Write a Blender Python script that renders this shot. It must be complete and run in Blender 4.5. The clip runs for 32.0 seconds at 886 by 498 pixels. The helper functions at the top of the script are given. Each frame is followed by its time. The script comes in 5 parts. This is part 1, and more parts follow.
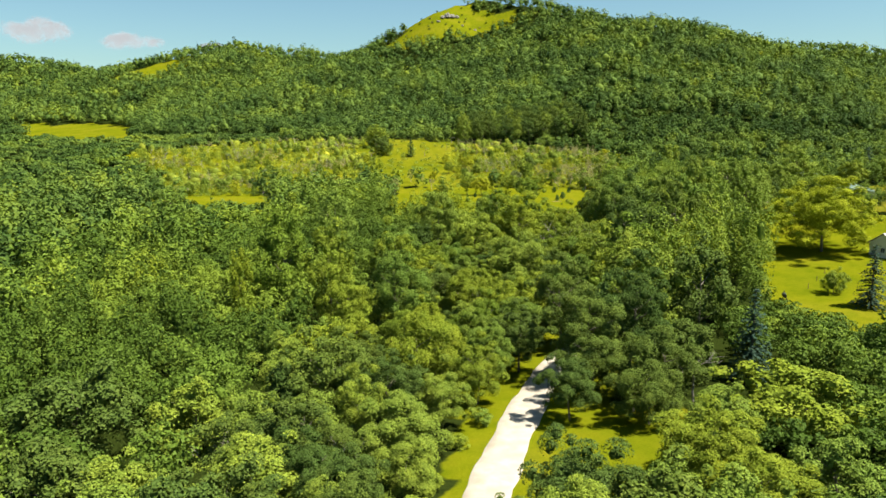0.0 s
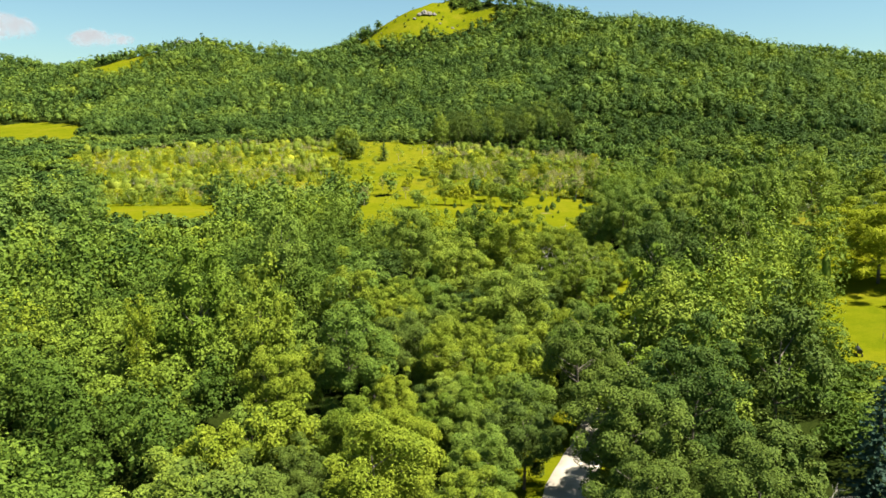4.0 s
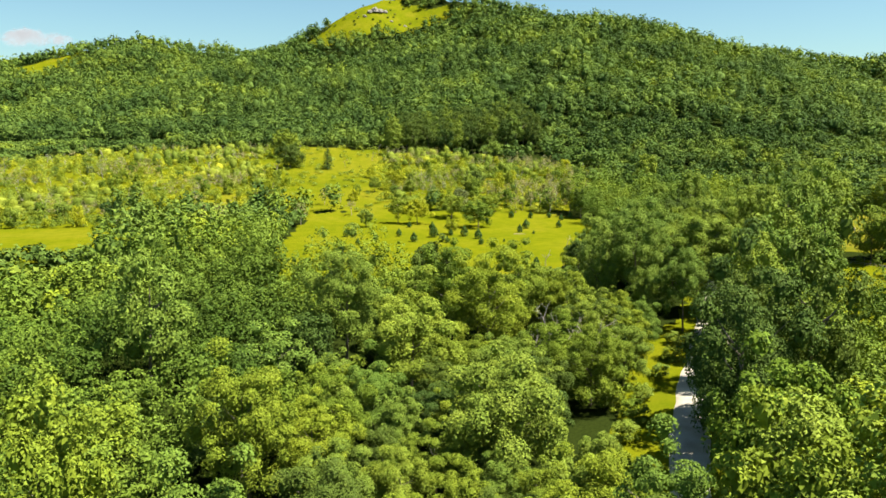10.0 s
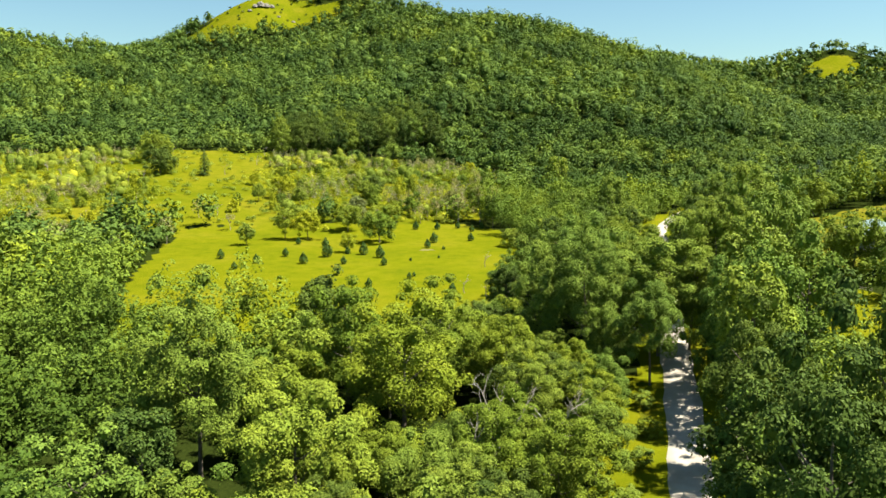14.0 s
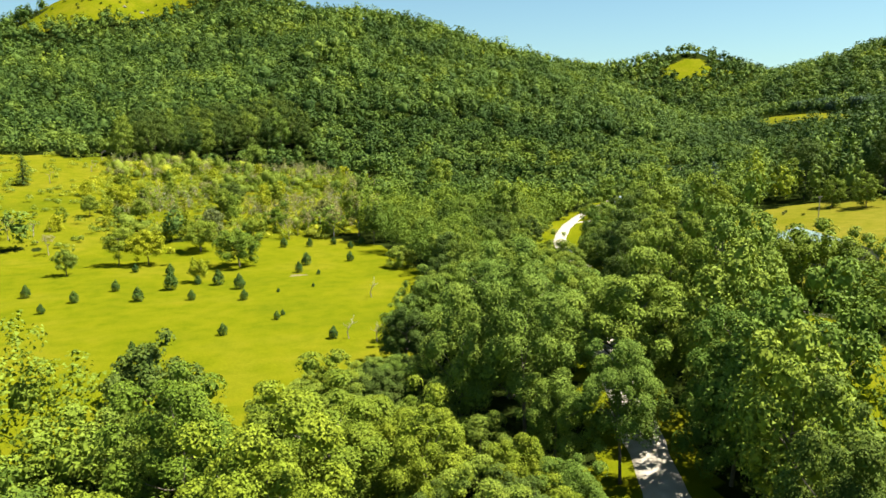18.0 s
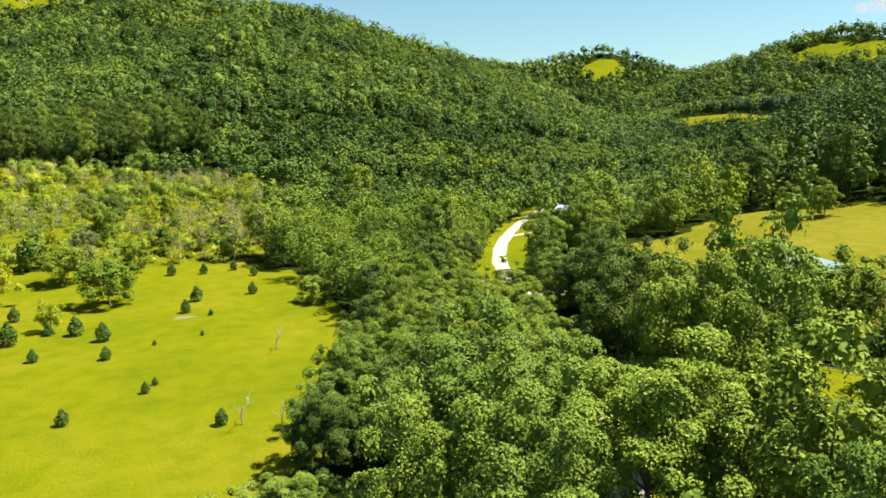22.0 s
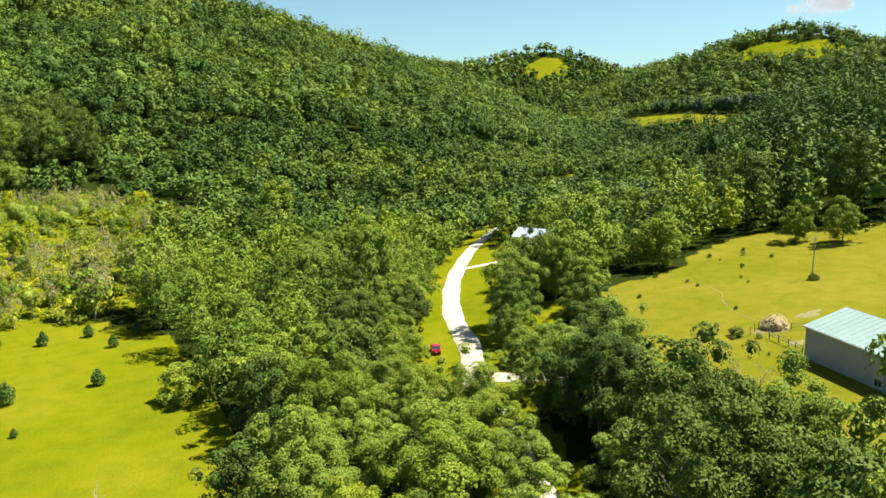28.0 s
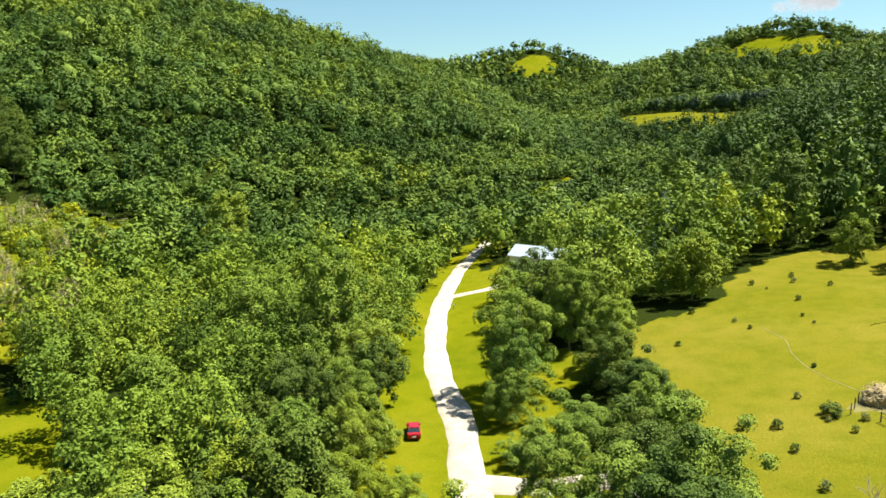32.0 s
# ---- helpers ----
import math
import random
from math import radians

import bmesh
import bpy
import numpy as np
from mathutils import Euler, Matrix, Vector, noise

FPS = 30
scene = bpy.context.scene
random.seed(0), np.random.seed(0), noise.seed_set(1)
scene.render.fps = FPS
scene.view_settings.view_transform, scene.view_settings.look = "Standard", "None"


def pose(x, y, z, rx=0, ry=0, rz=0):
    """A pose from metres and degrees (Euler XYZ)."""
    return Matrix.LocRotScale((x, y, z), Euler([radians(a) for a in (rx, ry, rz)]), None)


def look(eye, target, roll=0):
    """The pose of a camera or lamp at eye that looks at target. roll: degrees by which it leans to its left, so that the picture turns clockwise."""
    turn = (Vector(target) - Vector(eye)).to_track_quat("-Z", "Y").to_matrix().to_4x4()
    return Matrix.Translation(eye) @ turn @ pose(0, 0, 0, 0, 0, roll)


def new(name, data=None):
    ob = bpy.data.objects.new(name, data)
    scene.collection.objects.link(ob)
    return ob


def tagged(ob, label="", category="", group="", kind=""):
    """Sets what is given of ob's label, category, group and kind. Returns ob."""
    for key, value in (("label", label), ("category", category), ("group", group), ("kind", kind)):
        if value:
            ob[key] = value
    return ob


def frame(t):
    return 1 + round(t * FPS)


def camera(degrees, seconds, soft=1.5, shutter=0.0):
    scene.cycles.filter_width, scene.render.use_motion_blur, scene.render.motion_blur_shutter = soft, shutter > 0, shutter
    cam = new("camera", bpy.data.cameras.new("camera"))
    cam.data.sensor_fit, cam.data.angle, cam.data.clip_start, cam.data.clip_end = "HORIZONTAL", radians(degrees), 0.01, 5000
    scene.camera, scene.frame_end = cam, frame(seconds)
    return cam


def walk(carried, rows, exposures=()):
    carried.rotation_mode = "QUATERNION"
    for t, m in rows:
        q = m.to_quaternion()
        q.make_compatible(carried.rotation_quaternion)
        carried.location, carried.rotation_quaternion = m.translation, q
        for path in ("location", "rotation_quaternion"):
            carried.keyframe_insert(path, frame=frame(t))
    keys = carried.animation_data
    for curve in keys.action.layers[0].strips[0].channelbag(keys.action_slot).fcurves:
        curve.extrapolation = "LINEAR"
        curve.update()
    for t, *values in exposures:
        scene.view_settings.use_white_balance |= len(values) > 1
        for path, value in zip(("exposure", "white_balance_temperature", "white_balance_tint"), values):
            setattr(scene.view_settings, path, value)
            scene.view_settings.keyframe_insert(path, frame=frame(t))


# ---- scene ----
cam = camera(61.4, 32.0, soft=1.6)
PATH = [
    (0, (0.24, -0.54, 38.39), (3.06, 98.00, 21.63), -0.13),
    (0.5, (0.37, 5.61, 38.30), (3.57, 104.14, 21.51), -0.04),
    (1, (0.55, 11.49, 38.25), (4.03, 110.01, 21.48), -0.00),
    (1.5, (0.78, 17.13, 38.24), (4.57, 115.64, 21.47), 0.07),
    (2, (1.04, 22.57, 38.25), (5.28, 121.07, 21.52), 0.09),
    (2.5, (1.33, 27.84, 38.29), (5.77, 126.33, 21.58), 0.12),
    (3, (1.64, 32.96, 38.33), (6.42, 131.44, 21.64), 0.15),
    (3.5, (1.96, 37.97, 38.39), (7.29, 136.43, 21.73), 0.16),
    (5.5, (3.29, 57.25, 38.60), (10.55, 155.61, 22.08), 0.15),
    (6, (3.63, 61.96, 38.64), (11.19, 160.30, 22.15), 0.14),
    (6.5, (3.97, 66.66, 38.67), (11.89, 164.97, 22.20), 0.12),
    (7, (4.32, 71.34, 38.69), (12.53, 169.64, 22.25), 0.11),
    (7.5, (4.67, 76.02, 38.69), (13.21, 174.30, 22.29), 0.10),
    (8, (5.03, 80.70, 38.69), (14.01, 178.94, 22.32), 0.08),
    (8.5, (5.41, 85.38, 38.67), (14.81, 183.59, 22.33), 0.06),
    (9, (5.80, 90.08, 38.64), (15.86, 188.22, 22.33), 0.06),
    (9.5, (6.21, 94.78, 38.60), (17.17, 192.83, 22.31), 0.03),
    (10, (6.64, 99.49, 38.55), (18.50, 197.44, 22.28), 0.02),
    (10.5, (7.10, 104.20, 38.49), (19.69, 202.07, 22.26), 0.04),
    (11, (7.59, 108.92, 38.43), (21.57, 206.60, 22.22), 0.04),
    (11.5, (8.12, 113.64, 38.36), (23.63, 211.10, 22.17), 0.05),
    (12, (8.69, 118.36, 38.29), (26.21, 215.48, 22.12), 0.05),
    (12.5, (9.31, 123.08, 38.22), (28.61, 219.86, 22.08), 0.04),
    (13, (9.97, 127.79, 38.15), (30.80, 224.26, 22.03), 0.02),
    (13.5, (10.69, 132.48, 38.08), (33.80, 228.43, 21.97), 0.03),
    (14, (11.46, 137.16, 38.01), (36.89, 232.53, 21.92), 0.01),
    (14.5, (12.30, 141.82, 37.95), (39.34, 236.74, 21.89), 0.02),
    (16.5, (16.33, 160.12, 37.81), (50.98, 252.54, 21.77), -0.01),
    (17, (17.51, 164.59, 37.81), (54.17, 256.24, 21.77), -0.02),
    (17.5, (18.78, 169.02, 37.82), (57.43, 259.84, 21.77), -0.04),
    (18, (20.13, 173.39, 37.85), (61.70, 262.91, 21.81), -0.02),
    (18.5, (21.55, 177.71, 37.90), (65.18, 266.25, 21.85), -0.01),
    (19, (23.06, 181.97, 37.96), (68.51, 269.59, 21.93), -0.01),
    (19.5, (24.65, 186.17, 38.04), (71.20, 273.20, 21.99), -0.00),
    (20, (26.31, 190.31, 38.14), (74.46, 276.47, 22.09), 0.00),
    (20.5, (28.06, 194.39, 38.26), (77.40, 279.87, 22.18), 0.00),
    (21, (29.89, 198.41, 38.39), (80.22, 283.30, 22.31), 0.01),
    (21.5, (31.80, 202.36, 38.54), (82.62, 286.96, 22.44), 0.01),
    (22, (33.78, 206.26, 38.71), (85.15, 290.53, 22.62), -0.01),
    (22.5, (35.84, 210.10, 38.89), (87.81, 294.00, 22.79), -0.02),
    (23, (37.97, 213.88, 39.09), (90.85, 297.21, 22.99), -0.03),
    (23.5, (40.17, 217.61, 39.29), (93.80, 300.46, 23.18), -0.05),
    (24, (42.44, 221.30, 39.51), (97.38, 303.29, 23.40), -0.05),
    (24.5, (44.77, 224.94, 39.73), (100.85, 306.15, 23.60), -0.07),
    (25, (47.17, 228.55, 39.95), (103.83, 309.35, 23.82), -0.09),
    (25.5, (49.62, 232.12, 40.17), (106.46, 312.80, 24.02), -0.10),
    (27.5, (59.96, 246.27, 40.98), (117.28, 326.60, 24.82), -0.23),
    (28, (62.66, 249.81, 41.15), (120.36, 329.87, 24.98), -0.26),
    (28.5, (65.40, 253.37, 41.28), (123.27, 333.30, 25.09), -0.29),
    (29, (68.18, 256.96, 41.39), (126.92, 336.25, 25.19), -0.33),
    (29.5, (70.99, 260.59, 41.45), (130.37, 339.40, 25.23), -0.36),
    (30, (73.84, 264.28, 41.48), (133.13, 343.16, 25.27), -0.41),
    (30.5, (76.71, 268.04, 41.45), (135.89, 347.00, 25.23), -0.42),
    (31, (79.62, 271.87, 41.37), (138.67, 350.93, 25.15), -0.44),
    (31.5, (82.57, 275.79, 41.22), (141.71, 354.77, 25.00), -0.45),
    (32, (85.54, 279.82, 41.01), (144.65, 358.82, 24.78), -0.44),
]
walk(cam, [(t, look(eye, target, roll)) for t, eye, target, roll in PATH], [(0, 1.3), (3, 1.4), (6, 1.49), (9, 1.5), (32, 1.52)])

# ---- world and sun ----
SUN_AZ, SUN_EL = 109.0, 61.0          # degrees, clockwise from +y; above the horizon
world = bpy.data.worlds.new("sky")
scene.world = world
world.use_nodes = True
wn = world.node_tree.nodes
sky = wn.new("ShaderNodeTexSky")
sky.sky_type, sky.sun_disc = "NISHITA", False
sky.sun_elevation, sky.sun_rotation = radians(SUN_EL), radians(SUN_AZ)
sky.air_density, sky.dust_density, sky.ozone_density = 1.0, 0.6, 1.0
wn["Background"].inputs[1].default_value = 0.05
haze = wn.new("ShaderNodeMix")
haze.data_type, haze.blend_type = "RGBA", "MULTIPLY"
haze.inputs["Factor"].default_value, haze.inputs["B"].default_value = 1.0, (0.82, 1.04, 1.01, 1)
world.node_tree.links.new(sky.outputs[0], haze.inputs["A"])
world.node_tree.links.new(haze.outputs["Result"], wn["Background"].inputs[0])
sun = new("sun", bpy.data.lights.new("sun", "SUN"))
sun.data.energy, sun.data.angle, sun.data.color = 5.4, radians(0.5), (1.0, 0.95, 0.84)
sd = Vector((math.sin(radians(SUN_AZ)) * math.cos(radians(SUN_EL)), math.cos(radians(SUN_AZ)) * math.cos(radians(SUN_EL)), math.sin(radians(SUN_EL))))
sun.matrix_world = look(sd * 300 + Vector((0, 200, 0)), (0, 200, 0))
scene.view_settings.exposure = 1.62


# ---- materials ----
def material(name, rough=0.8):
    m = bpy.data.materials.new(name)
    m.use_nodes = True
    b = m.node_tree.nodes["Principled BSDF"]
    b.inputs["Roughness"].default_value = rough
    b.inputs["Specular IOR Level"].default_value = 0.25
    return m, m.node_tree.nodes, m.node_tree.links, b


def noise_node(n, l, scale, detail=4.0, rough=0.55, space="Object"):
    tc = n.new("ShaderNodeTexCoord")
    t = n.new("ShaderNodeTexNoise")
    t.inputs["Scale"].default_value, t.inputs["Detail"].default_value, t.inputs["Roughness"].default_value = scale, detail, rough
    l.new(tc.outputs[space], t.inputs["Vector"])
    return t


def ramp(n, l, src, stops):
    r = n.new("ShaderNodeValToRGB")
    while len(r.color_ramp.elements) < len(stops):
        r.color_ramp.elements.new(0.5)
    for e, (p, c) in zip(r.color_ramp.elements, stops):
        e.position, e.color = p, (*c, 1)
    l.new(src, r.inputs[0])
    return r


def mix(n, l, fac, a, b, mode="MIX"):
    x = n.new("ShaderNodeMix")
    x.data_type, x.blend_type = "RGBA", mode
    for sock, v in ((x.inputs["Factor"], fac), (x.inputs["A"], a), (x.inputs["B"], b)):
        if isinstance(v, (int, float)):
            sock.default_value = v
        elif isinstance(v, tuple):
            sock.default_value = (*v, 1)
        else:
            l.new(v, sock)
    return x.outputs["Result"]


def math_node(n, l, op, a, b=0.0):
    x = n.new("ShaderNodeMath")
    x.operation = op
    for sock, v in zip(x.inputs, (a, b)):
        if isinstance(v, (int, float)):
            sock.default_value = v
        else:
            l.new(v, sock)
    return x.outputs[0]


def leaf_material(name, dark, mid, light, through_leaf=0.06, far=False, low=(0.42, 0.53, 0.6)):
    """Foliage: every leaf its own tone, every tree its own shift, light passing through."""
    m, n, l, b = material(name, 0.6)
    b.inputs["Specular IOR Level"].default_value = 0.05
    geo, obj = n.new("ShaderNodeNewGeometry"), n.new("ShaderNodeObjectInfo")
    dark, mid, light = ((r_, g_, 1.15 * b_) for r_, g_, b_ in (dark, mid, light))
    # leaves of one tree differ little
    dark, light = (tuple(0.55 * q + 0.45 * c for c, q in zip(v, mid)) for v in (dark, light))
    col = ramp(n, l, geo.outputs["Random Per Island"], [(0.0, dark), (0.5, mid), (1.0, light)]).outputs[0]
    patch = noise_node(n, l, 0.02 if far else 2.6, 3.0)
    tone = ramp(n, l, patch.outputs["Fac"], [(0.3, (0.75, 0.82, 0.8)), (0.7, (1.2, 1.12, 1.0))]).outputs[0]
    col = mix(n, l, 0.8, col, tone, "MULTIPLY")
    if far:
        att = n.new("ShaderNodeAttribute")
        att.attribute_name = "tree_tone"
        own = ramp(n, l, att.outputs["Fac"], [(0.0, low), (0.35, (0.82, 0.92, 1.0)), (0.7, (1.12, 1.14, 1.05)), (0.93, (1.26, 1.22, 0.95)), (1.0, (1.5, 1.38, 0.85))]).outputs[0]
    else:
        own = ramp(n, l, obj.outputs["Random"], [(0.0, (0.7, 0.82, 0.9)), (0.5, (1.0, 1.0, 1.0)), (1.0, (1.2, 1.15, 0.95))]).outputs[0]
    col = mix(n, l, 1.0, col, own, "MULTIPLY")
    l.new(col, b.inputs["Base Color"])
    t = n.new("ShaderNodeBsdfTranslucent")
    l.new(mix(n, l, 1.0, col, (1.3, 1.25, 0.5), "MULTIPLY"), t.inputs["Color"])
    mx = n.new("ShaderNodeMixShader")
    mx.inputs[0].default_value = through_leaf
    l.new(b.outputs[0], mx.inputs[1])
    l.new(t.outputs[0], mx.inputs[2])
    l.new(mx.outputs[0], n["Material Output"].inputs["Surface"])
    return m


LEAF = {
    "green": leaf_material("leaf_green", (0.08, 0.118, 0.0135), (0.15, 0.202, 0.023), (0.24, 0.3, 0.036)),
    "dark": leaf_material("leaf_dark", (0.0366, 0.0624, 0.01), (0.0732, 0.109, 0.0164), (0.122, 0.163, 0.0272)),
    "lime": leaf_material("leaf_lime", (0.0818, 0.115, 0.00894), (0.149, 0.194, 0.0153), (0.225, 0.279, 0.0256)),
    "grey": leaf_material("leaf_grey", (0.08, 0.12, 0.015), (0.142, 0.2, 0.025), (0.225, 0.295, 0.04)),
    "gold": leaf_material("leaf_gold", (0.2, 0.2, 0.006), (0.34, 0.335, 0.01), (0.46, 0.44, 0.02)),
    "straw": leaf_material("leaf_straw", (0.16, 0.18, 0.007), (0.27, 0.29, 0.012), (0.37, 0.39, 0.022)),
    "needle": leaf_material("needle_blue_green", (0.0213, 0.0397, 0.02), (0.039, 0.0675, 0.0347), (0.0708, 0.111, 0.0655), 0.1),
    "juniper": leaf_material("juniper_green", (0.03, 0.062, 0.012), (0.055, 0.1, 0.016), (0.09, 0.15, 0.024)),
    "scrub": leaf_material("leaf_scrub", (0.109, 0.122, 0.0297), (0.179, 0.193, 0.0508), (0.249, 0.262, 0.102)),
    "woods": leaf_material("leaf_woods", (0.073, 0.112, 0.017), (0.099, 0.144, 0.022), (0.13, 0.177, 0.027), 0.09, True),
    "valley": leaf_material("leaf_valley", (0.085, 0.122, 0.013), (0.128, 0.174, 0.018), (0.18, 0.23, 0.026), 0.09, True),
    "thicket": leaf_material("leaf_thicket", (0.15, 0.18, 0.0167), (0.215, 0.245, 0.0242), (0.29, 0.31, 0.0409), 0.22, True, (0.6, 0.72, 0.72)),
    "tan": leaf_material("dry_twigs", (0.2, 0.18, 0.085), (0.27, 0.245, 0.12), (0.34, 0.31, 0.17), 0.3, True, (0.95, 0.97, 0.85)),
    "rough": leaf_material("leaf_rough", (0.19, 0.235, 0.02), (0.26, 0.3, 0.035), (0.335, 0.36, 0.08), 0.45, True, (0.72, 0.82, 0.8)),
}


def bark_material(name, a, b_):
    m, n, l, b = material(name, 0.9)
    t = noise_node(n, l, 3.0, 6.0, 0.7)
    l.new(ramp(n, l, t.outputs["Fac"], [(0.3, a), (0.7, b_)]).outputs[0], b.inputs["Base Color"])
    return m


BARK = bark_material("bark", (0.07, 0.055, 0.04), (0.2, 0.17, 0.13))
DEADWOOD = bark_material("dead_wood", (0.2, 0.17, 0.14), (0.42, 0.38, 0.33))


# ---- lie of the land ----
def ss(a, b, v):
    u = np.clip((v - a) / (b - a), 0, 1)
    return u * u * (3 - 2 * u)


RIDGES = [  # crest points, reach of the slope, steepness
    ([(-90, 1327, 150), (45, 1340, 175), (195, 1290, 190), (263, 1170, 190), (330, 1101, 178)], 690, 1.15),
    ([(330, 1101, 178), (372, 1040, 162), (405, 990, 116), (470, 900, 48)], 460, 1.1),
    ([(160, 715, 66), (200, 800, 104), (250, 930, 135)], 270, 1.2),
    ([(-139, 835, 70), (-110, 1000, 110), (-90, 1150, 135)], 300, 1.2),
    ([(-30, 1335, 186), (45, 1335, 236), (115, 1375, 258), (200, 1300, 236), (265, 1175, 196)], 410, 1.0),
    ([(-697, 1874, 145), (-478, 1474, 152), (-399, 1466, 178), (-349, 1479, 184), (-263, 1476, 170), (-163, 1440, 156), (-82, 1380, 150)], 640, 1.1),
    ([(-1500, 1600, 190), (-948, 1760, 181), (-847, 1811, 175), (-792, 1890, 153), (-697, 1900, 147)], 760, 1.1),
    ([(600, 1750, 190), (847, 1782, 209), (940, 1731, 205), (1018, 1682, 189), (1093, 1629, 169), (1182, 1500, 150)], 800, 1.1),
    ([(900, 1400, 150), (965, 1349, 159), (1005, 1316, 176), (1051, 1274, 178), (1095, 1231, 161), (1182, 1285, 143), (1224, 1239, 135)], 480, 1.2),
    ([(1185, 1181, 134), (1199, 1082, 155), (1199, 996, 178), (1188, 922, 190), (1160, 827, 170), (1142, 733, 150), (1100, 560, 130), (1000, 200, 120)], 560, 1.1),
    ([(480, 430, 40), (560, 330, 58), (640, 200, 70), (640, 0, 70)], 260, 1.1),
]


def line_distance(x, y, line):
    x, y = np.asarray(x, float), np.asarray(y, float)
    best = np.full(x.shape, 1e9)
    for px, py in line:
        best = np.minimum(best, np.hypot(x - px, y - py))
    return best


def crest_height(x, y, pts, reach, steep):
    best = np.zeros_like(x)
    for (ax, ay, az), (bx, by, bz) in zip(pts, pts[1:]):
        dx, dy = bx - ax, by - ay
        u = np.clip(((x - ax) * dx + (y - ay) * dy) / (dx * dx + dy * dy), 0, 1)
        d = np.hypot(x - ax - u * dx, y - ay - u * dy)
        best = np.maximum(best, (az + u * (bz - az)) * np.clip(1 - d / reach, 0, 1) ** steep)
    return best


VALLEY = [(230 + 8.5 * k, 460 + 6.2 * k) for k in range(0, 66, 4)]


def smooth_max(a, b, k):
    h = np.clip(0.5 + 0.5 * (b - a) / k, 0, 1)
    return a + (b - a) * h + k * h * (1 - h)


def ground_z(x, y):
    x, y = np.asarray(x, float), np.asarray(y, float)
    z = -8.5 + 8.5 * ss(120, 310, y)
    e = (x - 143) * 0.8 - (y - 357) * 0.6
    z = z + 26 * (1 - np.exp(-np.clip(e, 0, None) / 220)) * (0.55 + 0.45 * ss(150, 300, y)) + 14 * ss(350, 900, e + 0.6 * y)
    z = z + 25 * np.clip((y - 415) / 190, 0, 1) * ss(20, 100, -e) + 26 * ss(85, 240, e) * ss(300, 380, y)
    hills = np.full_like(z, -50.0)
    for pts, reach, steep in RIDGES:
        h = crest_height(x, y, pts, reach, steep)
        hills = smooth_max(hills, h - 2 * np.clip(25 - h, 0, 25), 10.0)
    cut = np.exp(-((line_distance(x, y, VALLEY) / 120) ** 2))
    hills = hills - 0.5 * cut * np.clip(hills, 0, 300)
    z = smooth_max(z, hills - 3.0, 12.0)
    z = z - 15 * np.exp(-((x - 560) / 105) ** 2 - ((y - 595) / 85) ** 2)   # hollow before the valley field
    rough = np.sin(x * 0.021 + 1.3 * np.sin(y * 0.013)) * np.sin(y * 0.027 + np.sin(x * 0.017))
    return z + rough * np.clip(hills * 0.05, 0, 4)


ROAD = [(-14, 20), (4, 70), (9, 86), (12.5, 98), (18.5, 116), (25, 132), (40, 165), (56, 200), (74, 232), (95, 270), (118, 310), (135, 341), (146, 357), (159, 380), (180, 408), (204, 434), (226, 454), (270, 488), (354, 541), (442, 591), (560, 660)]


def smooth_line(pts, step=3.0):
    """A Catmull-Rom line through the points, about step metres between places."""
    p = np.array([pts[0], *pts, pts[-1]], float)
    out = []
    for a, b, c, d in zip(p, p[1:], p[2:], p[3:]):
        k = max(2, int(np.linalg.norm(c - b) / step))
        u = np.linspace(0, 1, k, endpoint=False)[:, None]
        out.append(0.5 * (2 * b + (c - a) * u + (2 * a - 5 * b + 4 * c - d) * u**2 + (3 * b - a - 3 * c + d) * u**3))
    return np.concatenate(out + [p[-1:]])


ROAD_LINE = smooth_line(ROAD)


def inside(x, y, poly):
    x, y = np.asarray(x, float), np.asarray(y, float)
    hit = np.zeros(x.shape, bool)
    for (ax, ay), (bx, by) in zip(poly, poly[1:] + poly[:1]):
        if ay != by:
            hit ^= ((ay > y) != (by > y)) & (x < (bx - ax) * (y - ay) / (by - ay) + ax)
    return hit


FIELD = [(-12, 268), (38, 264), (54, 278), (70, 292), (88, 320), (97, 348), (103, 398), (95, 418), (30, 428), (-12, 425), (-18, 340)]
UPPER = [(95, 418), (118, 455), (134, 485), (142, 512), (124, 540), (99, 547), (66, 564), (25, 596), (-40, 602), (-120, 584), (-210, 545), (-150, 430), (-40, 400), (-12, 425), (30, 428)]
WESTFIELD = [(-150, 410), (-105, 315), (-72, 325), (-62, 345), (-85, 400), (-110, 455)]
FARFIELD = [(-230, 590), (-262, 720), (-320, 860), (-400, 975), (-560, 1005), (-500, 850), (-400, 720), (-300, 610)]
PADDOCK = [(140, 300), (150, 319), (174, 342), (184, 360), (191, 366), (208, 365), (222, 366), (239, 374), (266, 377), (279, 364), (286, 350), (300, 320), (290, 285), (240, 255), (170, 262), (146, 285)]
GLADE = [(161, 352), (166, 369), (177, 370), (179, 358)]
YARD = [(193, 413), (204, 402), (226, 404), (236, 420), (224, 438), (206, 430)]
LAWN = [(80, 150), (84, 176), (104, 226), (150, 258), (190, 250), (172, 190), (140, 150), (110, 135), (92, 138)]
VERGE = [(14, 70), (17, 88), (27, 112), (38, 110), (44, 94), (34, 70)]
PASTURE = [(104, 226), (118, 236), (132, 246), (138, 262), (140, 276), (128, 280), (117, 264), (110, 248)]
VERGEWEST = [(38, 186), (46, 204), (54, 220), (64, 236), (78, 246), (74, 232), (62, 212), (49, 186)]
VALLEYFIELD = [(612, 655), (628, 735), (680, 785), (775, 880), (800, 850), (750, 760), (705, 680), (720, 660), (700, 636), (655, 610), (625, 622)]
